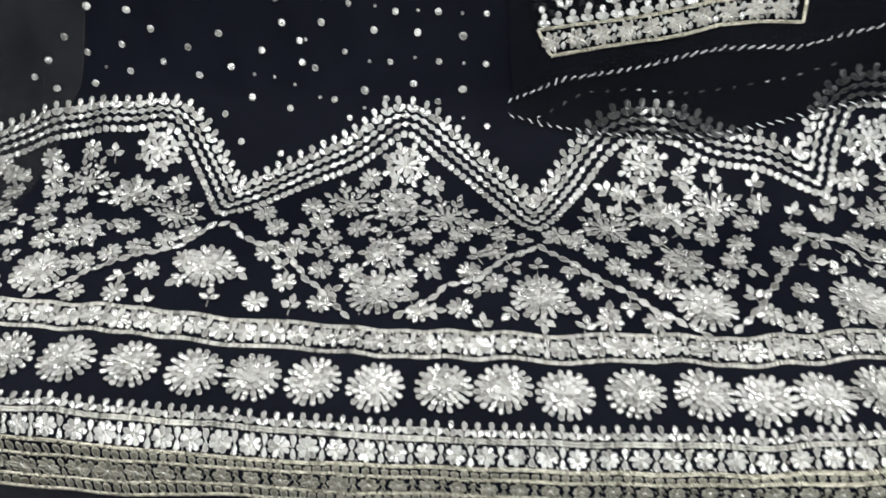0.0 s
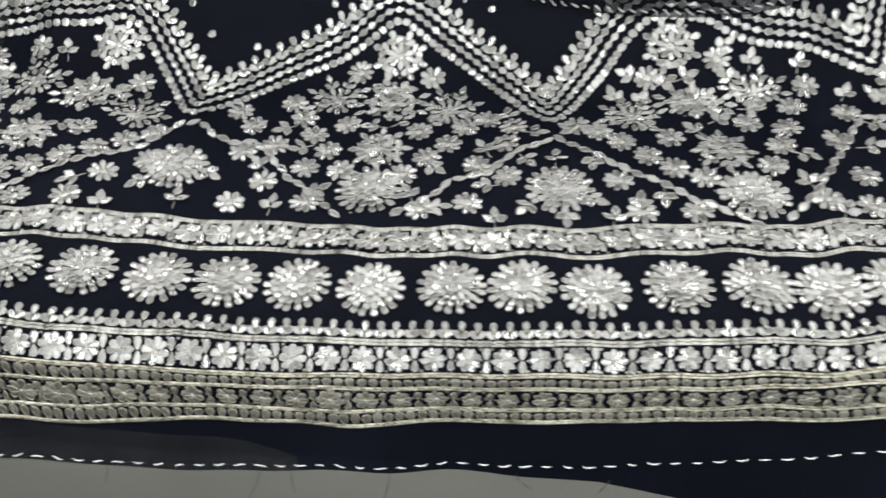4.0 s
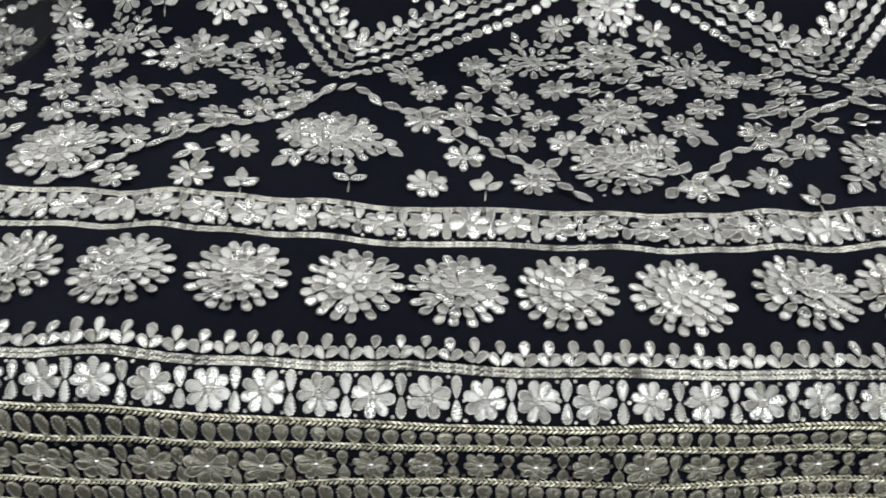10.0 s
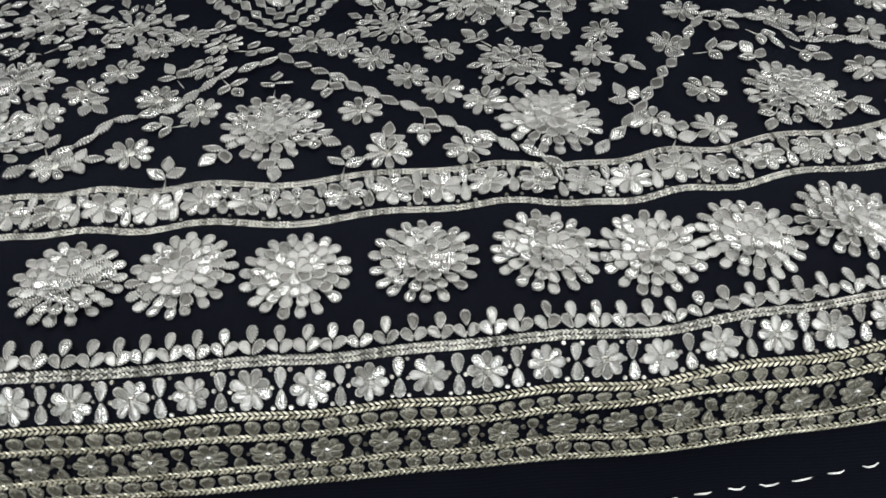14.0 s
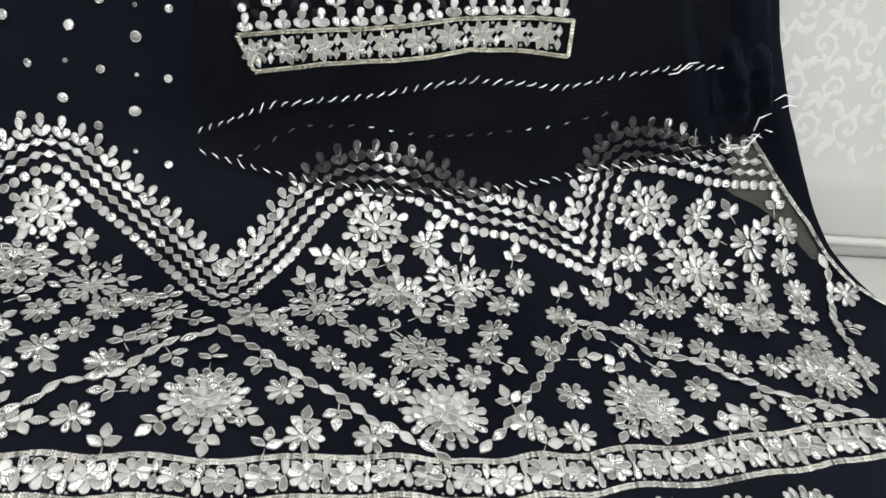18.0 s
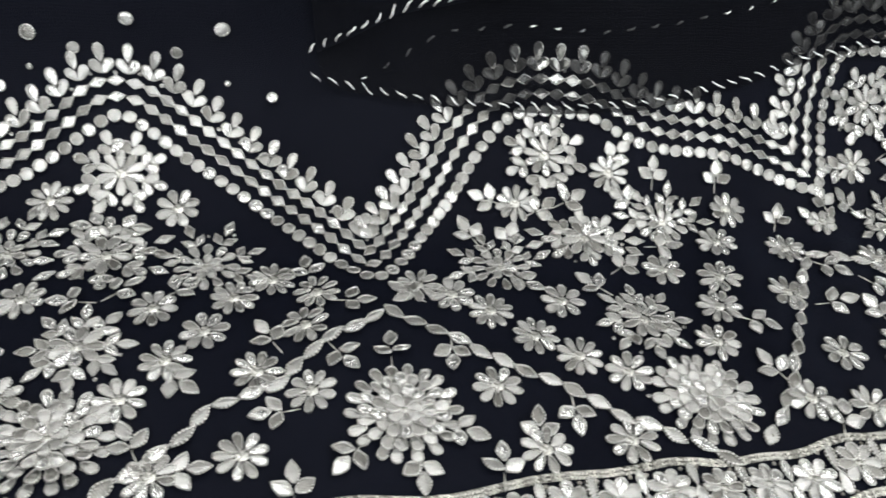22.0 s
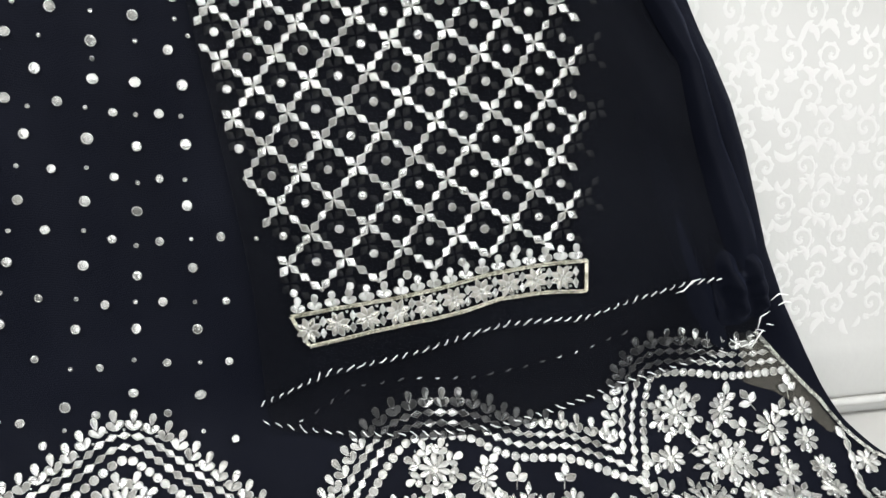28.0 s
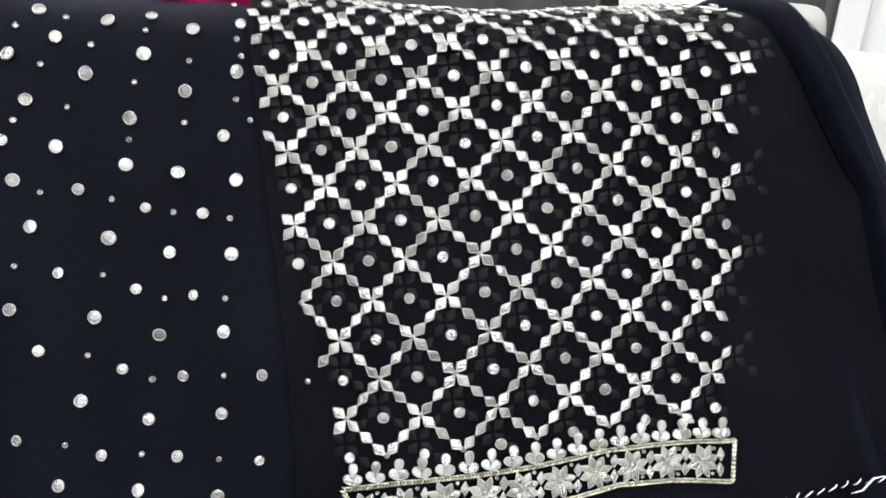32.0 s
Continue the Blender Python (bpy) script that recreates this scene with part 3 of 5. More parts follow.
def ceiling_light(x, y):
    t = thing("ceiling_light", (x, y, 2.7), "long white panel light under the ceiling", "ceiling light", "ceiling lights")
    attach("housing", box_mesh("housing", (x - 0.62, y - 0.32, 2.66), (x + 0.62, y + 0.32, 2.70), CEIL, 0.006), Matrix(), t)
    attach("diffuser", box_mesh("diffuser", (x - 0.60, y - 0.30, 2.632), (x + 0.60, y + 0.30, 2.66), LAMP, 0.012), Matrix(), t, "glowing white diffuser")


for x, y in LAMPS:
    ceiling_light(x, y)

# ---- the sofa under the cloth ----
XA, XB = -1.35, 1.55


def extruded(name, section, x0, x1, mat, cuts=28):
    """A closed section of (y, z) drawn along x, with rounded ends."""
    verts, faces = [], []
    cy, cz = sum(p[0] for p in section) / len(section), sum(p[1] for p in section) / len(section)
    xs = [(x0, 0.90), (x0 + 0.006, 0.955), (x0 + 0.018, 0.985), (x0 + 0.04, 1.0)]
    xs += [(x0 + 0.04 + (x1 - x0 - 0.08) * i / cuts, 1.0) for i in range(1, cuts)]
    xs += [(x1 - 0.04, 1.0), (x1 - 0.018, 0.985), (x1 - 0.006, 0.955), (x1, 0.90)]
    n = len(section)
    for x, s in xs:
        for y, z in section:
            puff = 0.0016 * noise.noise(Vector((x * 3, y * 4, z * 4)))
            verts.append((x, cy + (y - cy) * s + puff, cz + (z - cz) * s + puff))
    for i in range(len(xs) - 1):
        for k in range(n):
            j = (k + 1) % n
            faces.append((i * n + k, i * n + j, (i + 1) * n + j, (i + 1) * n + k))
    faces += [tuple(range(n)), tuple(range(len(verts) - 1, len(verts) - n - 1, -1))]
    return mesh_of(name, verts, faces, [mat])


def arc_points(cy, cz, r, a0, a1, n=8):
    return [(cy + r * math.cos(radians(a0 + (a1 - a0) * i / n)), cz + r * math.sin(radians(a0 + (a1 - a0) * i / n))) for i in range(n + 1)]


BACK_OFF = 0.016


def back_face(v):
    """The backrest's front, just behind the cloth."""
    (y0, z0), (y1, z1) = profile(v - 0.002), profile(v + 0.002)
    ty, tz = (y1 - y0) / 0.004, (z1 - z0) / 0.004
    y, z = profile(v)
    return y + tz * BACK_OFF, z - ty * BACK_OFF


sofa = thing("sofa", (0.1, 0.6, 0.0), "long ivory sofa upholstered in damask with scrolling leaves", "sofa")
seat_top = SEAT - 0.010
seat_section = arc_points(0.518, seat_top - 0.034, 0.030, 180, 90) + [(0.60, seat_top + 0.002), (0.80, seat_top)] + arc_points(0.965, seat_top - 0.02, 0.02, 90, 0, 4) + [(0.985, 0.24), (0.505, 0.24), (0.495, 0.33)]
attach("seat_cushion", extruded("seat_cushion", seat_section, XA, XB, SOFA), Matrix(), sofa)
front = [back_face(1.0 + 0.57 * i / 44) for i in range(45)]
y_end, z_end = front[-1]
back_section = [(front[0][0] + 0.012, 0.26), (front[0][0], 0.50)] + front + [(y_end + 0.012, z_end - 0.05), (y_end + 0.03, 0.7), (y_end + 0.03, 0.12), (front[0][0] + 0.06, 0.12)]
attach("backrest", extruded("backrest", back_section, XA, XB, SOFA), Matrix(), sofa)
attach("plinth", box_mesh("plinth", (XA + 0.03, 0.508, 0.06), (XB - 0.03, 1.1, 0.245), SOFA, 0.01), Matrix(), sofa)
arm_section = [(0.44, 0.06), (0.44, 0.60)] + arc_points(0.50, 0.62, 0.06, 180, 90, 5) + arc_points(1.08, 0.62, 0.06, 90, 0, 5) + [(1.14, 0.06)]
for x0, x1 in ((XA - 0.17, XA - 0.003), (XB + 0.003, XB + 0.17)):
    attach("armrest", extruded("armrest", arm_section, x0, x1, SOFA, 6), Matrix(), sofa)
for x in (XA + 0.1, XB - 0.1):
    for y in (0.52, 1.04):
        attach("foot", box_mesh("foot", (x - 0.03, y - 0.03, 0.0), (x + 0.03, y + 0.03, 0.062), DARK, 0.006), Matrix(), sofa, "dark wooden block foot")
# added panel before the seat front, coloured as ivory cloth in shade
attach("shaded_front", box_mesh("shaded_front", (XA + 0.01, 0.468, 0.05), (XB - 0.01, 0.486, 0.452), SHADED_IVORY, 0.004), Matrix(), sofa, "plain ivory sofa front with its shade put into a grey-beige colour")
pts = [Vector((x, 0.975 - 0.004, SEAT + 0.012)) for x in np.linspace(XA + 0.04, XB - 0.04, 40)]
pv, pf = tube(pts, 0.006, 8)
attach("piping", mesh_of("piping", pv, pf, [SOFA]), Matrix(), sofa)


def scroll_mesh():
    """Woven scrolls and leaves standing a little off the backrest."""
    verts, faces = [], []

    def strip(points, widths):
        n = len(verts)
        for i, p in enumerate(points):
            q0, q1 = Vector(points[max(i - 1, 0)]), Vector(points[min(i + 1, len(points) - 1)])
            d = (q1 - q0).normalized()
            for side, lift in ((-1, -0.0004), (0, 0.0002), (1, -0.0004)):
                u, v = p[0] - d.y * side * widths[i], p[1] + d.x * side * widths[i]
                y, z = back_face(v)
                (ya, za), (yb, zb) = back_face(v - 0.003), back_face(v + 0.003)
                ny, nz = -(zb - za), (yb - ya)
                k = math.hypot(ny, nz)
                verts.append((u, y + ny / k * (lift + 0.0005), z + nz / k * (lift + 0.0005)))
        for i in range(len(points) - 1):
            for k in (0, 1):
                a = n + 3 * i + k
                faces.append((a, a + 1, a + 4, a + 3))

    def frond(u, v, size, aim, bend, fat=0.17):
        pts, ws = [], []
        for i in range(9):
            t = i / 8
            a = radians(aim) + bend * t
            pts.append((u + size * t * math.cos(a), v + size * t * math.sin(a)))
            ws.append(size * fat * math.sin(math.pi * (0.05 + 0.93 * t)) ** 0.8)
        strip(pts, ws)

    def scroll(u, v, size, a0, hand):
        """A spiral stem with plump leaves along its outer side and a bud at its eye."""
        pts, ws, n = [], [], 34
        for i in range(n + 1):
            t = i / n
            a = radians(a0) + hand * t * 7.4
            r = size * (1 - t) ** 0.75 + 0.10 * size
            pts.append((u + r * math.cos(a), v + r * math.sin(a)))
            ws.append(size * (0.085 + 0.10 * t))
            if i % 4 == 0 and i < 22:
                out = math.degrees(a) + hand * 42
                frond(*pts[-1], size * (0.62 - 0.45 * t), out, hand * 0.9, 0.30)
                frond(*pts[-1], size * (0.40 - 0.25 * t), out + hand * 48, hand * 0.7, 0.30)
        strip(pts, ws)
        for k in range(5):
            frond(u, v, size * 0.22, 72 * k + a0, 0.3, 0.3)

    g = random.Random(3)
    for row in range(11):
        for col in range(20):
            u, v = 0.50 + 0.054 * col + (0.027 if row % 2 else 0), 1.065 + 0.045 * row
            hand = 1 if (row + col) % 2 else -1
            scroll(u, v, 0.0165 * g.uniform(0.9, 1.12), (250 if hand > 0 else -70) + g.uniform(-20, 20), hand)
            for k in range(4):
                aim = 90 * k + 45 + g.uniform(-15, 15)
                frond(u + 0.026 * math.cos(radians(aim)), v + 0.022 * math.sin(radians(aim)), 0.021 * g.uniform(0.8, 1.15), aim + 60 * hand, -hand * 0.9, 0.21)
    return mesh_of("damask_scrolls", verts, faces, [SATIN])


tagged(attach("damask_pattern", scroll_mesh(), Matrix(), sofa, "woven ivory satin leaf scrolls"), kind="stuff")
for ob in sofa.children:
    if ob.name.startswith(("backrest", "damask")):
        for p in ob.data.vertices:
            if p.co.z > 0.9:
                p.co.z += 0.024 * smooth(0.20, 0.50, p.co.x) * smooth(0.955, 1.07, p.co.z)

# ---- a high-backed chair beyond, and the maroon cloth behind the crest of the sofa ----
armchair = thing("armchair", (1.17, 2.75, 0.0), "white upholstered high-backed armchair standing further back in the room", "armchair")
chair_section = arc_points(2.60, 1.10, 0.07, 180, 90, 6) + arc_points(2.70, 1.10, 0.07, 90, 0, 6) + [(2.77, 0.10), (2.53, 0.10)]
attach("backrest", extruded("chair_back", chair_section, 0.87, 1.48, SOFA, 10), Matrix(), armchair)
attach("seat_cushion", box_mesh("chair_seat", (0.90, 2.775, 0.14), (1.45, 3.22, 0.44), SOFA, 0.05), Matrix(), armchair)
attach("base", box_mesh("chair_base", (0.92, 2.6, 0.0), (1.43, 3.2, 0.135), DARK, 0.01), Matrix(), armchair)


def folded_bundle(x0, x1, y0, y1, z0, z1, mat):
    verts, faces, n, k = [], [], 36, 14
    for i in range(n + 1):
        s = i / n
        for j in range(k):
            a = math.tau * j / k
            r = 1 + 0.16 * math.sin(s * 19 + 2 * a) + 0.1 * noise.noise(Vector((s * 6, a, 0.3)))
            pinch = 0.55 + 0.45 * math.sin(math.pi * min(1, max(0, 0.08 + 0.84 * s))) ** 0.5
            verts.append((x0 + (x1 - x0) * s, (y0 + y1) / 2 + (y1 - y0) / 2 * math.cos(a) * r, max(z0, (z0 + z1) / 2 + (z1 - z0) / 2 * math.sin(a) * r * pinch)))
    for i in range(n):
        for j in range(k):
            q = (j + 1) % k
            faces.append((i * k + j, i * k + q, (i + 1) * k + q, (i + 1) * k + j))
    faces += [tuple(range(k)), tuple(range(len(verts) - 1, len(verts) - k - 1, -1))]
    return mesh_of("folded_cloth", verts, faces, [mat])


maroon = attach("maroon_cloth", folded_bundle(-0.092, 0.057, 1.165, 1.235, 1.055, 1.100, MAROON), Matrix(), None)
tagged(maroon, "folded maroon cloth lying along the crest of the sofa", "cloth")

# ---- the embroidered skirt over seat and backrest ----
RISE = [(-0.7, 0.004), (-0.2, 0.003), (0.05, -0.003), (0.35, 0.0), (0.46, 0.008), (0.53, 0.018), (0.63, 0.034), (0.75, 0.055), (0.95, 0.11)]
BANDS = {"top": (0.634, 0.0, 1.0), "under": (0.597, 0.0, 0.95), "roses": (0.552, 0.0, 0.8)}
LOW_BANDS = {
    "row": [(-0.7, 0.486), (-0.5, 0.4865), (-0.3, 0.4885), (-0.14, 0.4895), (0.0, 0.4868), (0.14, 0.487), (0.26, 0.4895), (0.38, 0.494), (0.46, 0.501), (0.54, 0.509), (0.7, 0.53)],
    "first": [(-0.7, 0.460), (-0.52, 0.459), (-0.38, 0.456), (-0.1, 0.4573), (0.06, 0.459), (0.18, 0.4597), (0.26, 0.462), (0.34, 0.465), (0.42, 0.470), (0.5, 0.4765), (0.54, 0.480), (0.7, 0.497)],
    "second": [(-0.7, 0.439), (-0.52, 0.438), (-0.38, 0.435), (-0.3, 0.4385), (-0.22, 0.442), (-0.1, 0.4445), (-0.06, 0.443), (0.06, 0.445), (0.18, 0.446), (0.26, 0.4505), (0.3, 0.4505), (0.38, 0.459), (0.42, 0.458), (0.5, 0.466), (0.54, 0.468), (0.7, 0.485)],
    "third": [(-0.7, 0.405), (-0.53, 0.403), (-0.39, 0.401), (-0.3, 0.405), (-0.26, 0.413), (-0.18, 0.418), (-0.1, 0.417), (-0.06, 0.413), (-0.02, 0.419), (0.06, 0.421), (0.14, 0.421), (0.26, 0.427), (0.34, 0.432), (0.42, 0.433), (0.46, 0.439), (0.5, 0.444), (0.54, 0.447), (0.7, 0.465)],
    "hem": [(-0.7, 0.388), (-0.54, 0.386), (-0.40, 0.381), (-0.30, 0.385), (-0.26, 0.394), (-0.22, 0.399), (-0.18, 0.402), (-0.10, 0.401), (-0.06, 0.396), (-0.02, 0.401), (0.02, 0.406), (0.14, 0.407), (0.26, 0.4145), (0.34, 0.417), (0.42, 0.420), (0.46, 0.427), (0.54, 0.434), (0.7, 0.45)]}


def band(name, u):
    if name in LOW_BANDS:
        return sum(interp(LOW_BANDS[name], u + d) for d in (-0.012, 0.0, 0.012)) / 3 + 0.0005 * math.sin(u * 67 + len(name))
    base, slope, share = BANDS[name]
    return base + slope * u + share * interp(RISE, u) + 0.0018 * math.sin(u * 31 + base * 9) + 0.0013 * math.sin(u * 83 + base * 5 + 2 * math.sin(u * 17))


def mid(a, b, u):
    return (band(a, u) + band(b, u)) / 2


U0, U1 = -0.67, 0.78
skirt = thing("embroidered_skirt", (0.0, 0.6, SEAT), "black georgette skirt with silver foil floral embroidery spread over sofa", "skirt")
SKIRT_LEFT = [(0.2, -1.05), (0.8, -0.88), (0.95, -0.75), (1.1, -0.66), (1.3, -0.56), (1.5, -0.50), (1.8, -0.48)]
SKIRT_RIGHT = [(0.2, 1.0), (0.6, 0.97), (0.80, 0.905), (0.864, 0.862), (0.909, 0.824), (0.945, 0.797), (1.015, 0.762), (1.095, 0.715), (1.166, 0.686), (1.281, 0.654), (1.334, 0.636), (1.385, 0.612), (1.441, 0.576), (1.498, 0.545), (1.56, 0.515), (1.64, 0.48), (1.8, 0.46)]
SKIRT_FOOT = [(-1.1, 0.326), (-0.44, 0.331), (-0.27, 0.337), (-0.02, 0.342), (0.10, 0.339), (0.20, 0.330), (0.25, 0.313), (0.35, 0.29), (1.0, 0.26)]


def skirt_ruck(u, v, s):
    edge = interp(SKIRT_RIGHT, v)
    d = edge - u
    up = smooth(0.98, 1.12, v)
    folds = 0.011 * math.sin(d * 62 + 1.6 * math.sin(v * 7)) * math.exp(-((d - 0.06) / 0.07) ** 2) + 0.010 * math.exp(-((d - 0.015) / 0.02) ** 2)
    return up * folds + 0.0012 * math.sin(u * 70 + v * 8) * smooth(1.0, 1.1, v) * (u < 0.1)


sheet("cloth", SKIRT_LEFT, SKIRT_RIGHT, lambda u: interp(SKIRT_FOOT, u), 1.80, 0.0, BLACK, skirt, across=230, along=280, ruck=skirt_ruck, at=0.6)

FLOWERS_A = [
    (-.665, .866), (-.630, .882), (-.610, .869), (-.608, .747), (-.598, .667), (-.598, .838), (-.587, .790), (-.557, .746), (-.557, .896), (-.548,
    .867), (-.539, .840), (-.533, .806), (-.523, .775), (-.509, .740), (-.498, .908), (-.492, .809), (-.440, .706), (-.433, .647), (-.410, .724),
    (-.404, .773), (-.378, .645), (-.377, .737), (-.361, .862), (-.354, .700), (-.350, .759), (-.321, .774), (-.313, .726), (-.231, .824), (-.211,
    .751), (-.209, .799), (-.205, .665), (-.177, .702), (-.176, .763), (-.168, .842), (-.151, .816), (-.135, .727), (-.134, .786), (-.125, .670),
    (-.114, .758), (-.097, .805), (-.094, .723), (-.091, .894), (-.023, .716), (-.011, .790), (-.000, .661)]
FLOWERS_B = [
    (-.000, .883), (.001, .744), (.024, .766), (.042, .795), (.050, .669), (.058, .730), (.068, .812), (.090, .767), (.092, .712), (.099, .796),
    (.171, .798), (.194, .786), (.210, .703), (.219, .769), (.229, .644), (.245, .743), (0.257, 0.894), (.271, .722), (.273, .773), (.284,
    .639), (.300, .705), (0.338, 0.920), (.375, .727), (.390, .758), (.402, .786), (.415, .670), (0.415, 0.827), (0.435, 0.872), (.451, .769), (.458, .663),
    (.464, .709), (0.475, 0.819), (.547, .799), (0.562, 0.921), (.576, .783), (.589, .718), (.610, .772), (.622, .668), (0.632, 0.816), (.641, .759), (0.651, 0.856), (0.636, 0.971), (.676, .684), (.677, .754)]
FLOWERS_C = [
    (0.701, 0.882), (.743, .797), (0.749, 0.844), (0.748, 0.885), (0.737, 0.926), (0.740, 0.961), (.779, .763), (0.807, 0.886)]
SPRIGS_A = [
    (-.630, .781, -85), (-.629, .734, -129), (-.601, .808, -51), (-.591, .866, 12), (-.568, .700, -105), (-.554, .780, 74), (-.541, .712, 53), (-.540,
    .879, -62), (-.464, .908, -6), (-.423, .776, 109), (-.384, .682, -129), (-.379, .843, 21), (-.342, .656, -8), (-.313, .688, -128), (-.263, .668,
    -3), (-.238, .709, 119), (-.189, .733, -44), (-.173, .794, -119), (-.160, .667, 4), (-.148, .760, -116), (-.113, .692, 56), (-.067, .801, -84),
    (-.061, .870, -86), (-.032, .867, 94), (-.031, .811, 53), (-.015, .687, -25), (.008, .809, 55), (.012, .725, 127), (.021, .662, 84), (.064, .761,
    -33)]
SPRIGS_B = [
    (.066, .698, -97), (.079, .649, -3), (.111, .660, -137), (.114, .736, 145), (.126, .787, 94), (.145, .742, 3), (.153, .646, -176), (.161, .794,
    -47), (.184, .671, 119), (.185, .731, -174), (.201, .644, 8), (.229, .671, 10), (.252, .795, 136), (.255, .675, -176), (.300, .789, -43), (0.304, 0.896, 61), (0.375, 0.832, 93), (0.377, 0.922, 8), (.402, .701, -21), (.413, .738, 123), (.430, .644, 27), (0.431, 0.912, 11), (0.481, 0.863, 20), (.488,
    .756, 94), (.500, .652, -149), (.501, .789, 134), (.509, .744, -20), (.530, .766, 134), (.536, .653, -169), (0.540, 0.918, -93)]
SPRIGS_C = [
    (0.547, 0.881, -36), (.560, .746, 134), (.567, .677, 148), (.596, .657, -4), (.611, .689, -22), (0.601, 0.933, 59), (0.623, 0.950, 41), (.646, .709,
    -170), (0.645, 0.990, 6), (0.656, 0.950, -62), (0.672, 0.981, -34), (.706, .689, -151), (0.699, 0.912, 176), (0.713, 0.965, 32), (0.726, 0.993, -5), (0.799, 0.821, 87)]
FANS_A = [
    (-.495, .865, -24), (-.351, .814, 3), (-.119, .859, -24), (.0265, .8364, 23), (0.2326, 0.8222, -15), (0.3808, 0.8751, 13), (0.587, 0.8544, -20)]
WIDE_A = [
    (-.422, .839), (-.048, .843), (0.308, 0.843), (0.633, 0.908)]
STARS_A = [
    (-.465, .758), (-.054, .759), (.327, .750), (0.689, 0.829)]
STUDS_A = [
    (-.488, .685), (-.279, .716), (-.058, .690), (.147, .690), (.345, .680), (.526, .696), (.727, .748)]
CROWNS_A = [
    (-.398, .913), (-.042, .914), (0.285, 0.937), (0.577, 0.974)]

MORE_SPRIGS = [(0.232, 0.900, -66), (0.279, 0.888, 58), (0.348, 0.938, 47), (0.347, 0.896, -54), (0.249, 0.854, 28), (0.216, 0.860, -23), (0.334, 0.808, 56), (0.524, 0.881, -13), (0.093, 0.821, -8)]
for u, v in FLOWERS_A + FLOWERS_B + FLOWERS_C + [(0.363, 0.802)]:
    flower(skirt, u, max(v, band("top", u) + 0.0185))
for u, v, aim in SPRIGS_A + SPRIGS_B + SPRIGS_C + MORE_SPRIGS:
    sprig(skirt, u, max(v, band("top", u) + 0.0155), aim)
for u, v, aim in FANS_A:
    fan(skirt, u, v, aim)
for u, v in WIDE_A:
    wide_star(skirt, u, v)
tulip(skirt, 0.517, 0.848)
for u, v in STARS_A:
    star(skirt, u, v)
for u, v in STUDS_A:
    rosette(skirt, u, v, 0.0365)
for u, v in CROWNS_A:
    crown(skirt, u, v)
flower(skirt, 0.696, 0.943, 0.021, 12)

ZIG = [(-0.72, 0.862), (-0.639, 0.892), (-0.558, 0.930), (-0.469, 0.941), (-0.425, 0.946), (-0.381, 0.955), (-0.357, 0.915), (-0.321, 0.858), (-0.295, 0.812), (-0.280, 0.813),
       (-0.231, 0.848), (-0.176, 0.883), (-0.124, 0.907), (-0.072, 0.942), (-0.042, 0.965), (-0.019, 0.949), (0.006, 0.925), (0.048, 0.891), (0.078, 0.866), (0.100, 0.843),
       (0.118, 0.822), (0.136, 0.809), (0.151, 0.812), (0.167, 0.830), (0.188, 0.866), (0.208, 0.900), (0.223, 0.930), (0.250, 0.966), (0.270, 0.975), (0.306, 0.973),
       (0.331, 0.967), (0.356, 0.950), (0.380, 0.941), (0.415, 0.936), (0.448, 0.930), (0.477, 0.920), (0.497, 0.906), (0.517, 0.892), (0.526, 0.898), (0.531, 0.926),
       (0.536, 0.969), (0.542, 0.992), (0.547, 1.014), (0.556, 1.024), (0.604, 1.018), (0.643, 1.011), (0.683, 1.010), (0.722, 1.011)]
ZIG = offset_line(ZIG, 0.0)
SELVEDGE = [(0.680, 1.065), (0.708, 1.035), (0.732, 1.009), (0.767, 0.971), (0.788, 0.936), (0.816, 0.899), (0.852, 0.868)]


def inside(u, v):
    """On the skirt's side of the cut edge."""
    return v < 0.97 or u < interp([(b, a) for a, b in reversed(SELVEDGE)], v) - 0.006


border = motif("zigzag_border", -0.375, 0.966, skirt, STUD_S, 0.001)
for u, v, ang in walk_line(ZIG, 0.0108):
    if inside(u, v):
        sew("sequin", *step(u, v, ang, -0.0049), ang, 0.0100, 0.0096, border)
for d in (0.0140, 0.0262):
    for u, v, ang in walk_line(offset_line(ZIG, d), 0.0134):
        if inside(u, v):
            sew("lozenge", *step(u, v, ang, -0.0069), ang, 0.0142, 0.0088, border)
for u, v, ang in walk_line(offset_line(ZIG, 0.0345), 0.0180):
    if not inside(u, v):
        continue
    aim = (ang - 90) * 0.55
    for off in (-36, 36):
        sew("petal", *step(u, v, aim, -0.002), aim + off, 0.0124, 0.0080, border)
    sew("petal", *step(u, v, aim, 0.0064), aim, 0.0136, 0.0082, border, 0.0014)

chain(skirt, [(-0.488, 0.641), (-0.453, 0.661), (-0.429, 0.688), (-0.381, 0.719), (-0.330, 0.750), (-0.294, 0.787), (-0.273, 0.797), (-0.254, 0.779), (-0.230, 0.765), (-0.204, 0.768), (-0.184, 0.753), (-0.152, 0.710), (-0.114, 0.680), (-0.084, 0.643)])
chain(skirt, [(-0.030, 0.648), (-0.010, 0.668), (0.012, 0.681), (0.031, 0.704), (0.068, 0.718), (0.098, 0.749), (0.129, 0.764), (0.148, 0.776), (0.164, 0.762), (0.184, 0.751), (0.218, 0.722), (0.258, 0.696), (0.283, 0.672), (0.342, 0.634)])
chain(skirt, [(0.371, 0.642), (0.405, 0.678), (0.430, 0.717), (0.449, 0.746), (0.488, 0.807), (0.541, 0.789), (0.552, 0.770), (0.604, 0.753), (0.621, 0.739), (0.683, 0.712), (0.738, 0.693)])
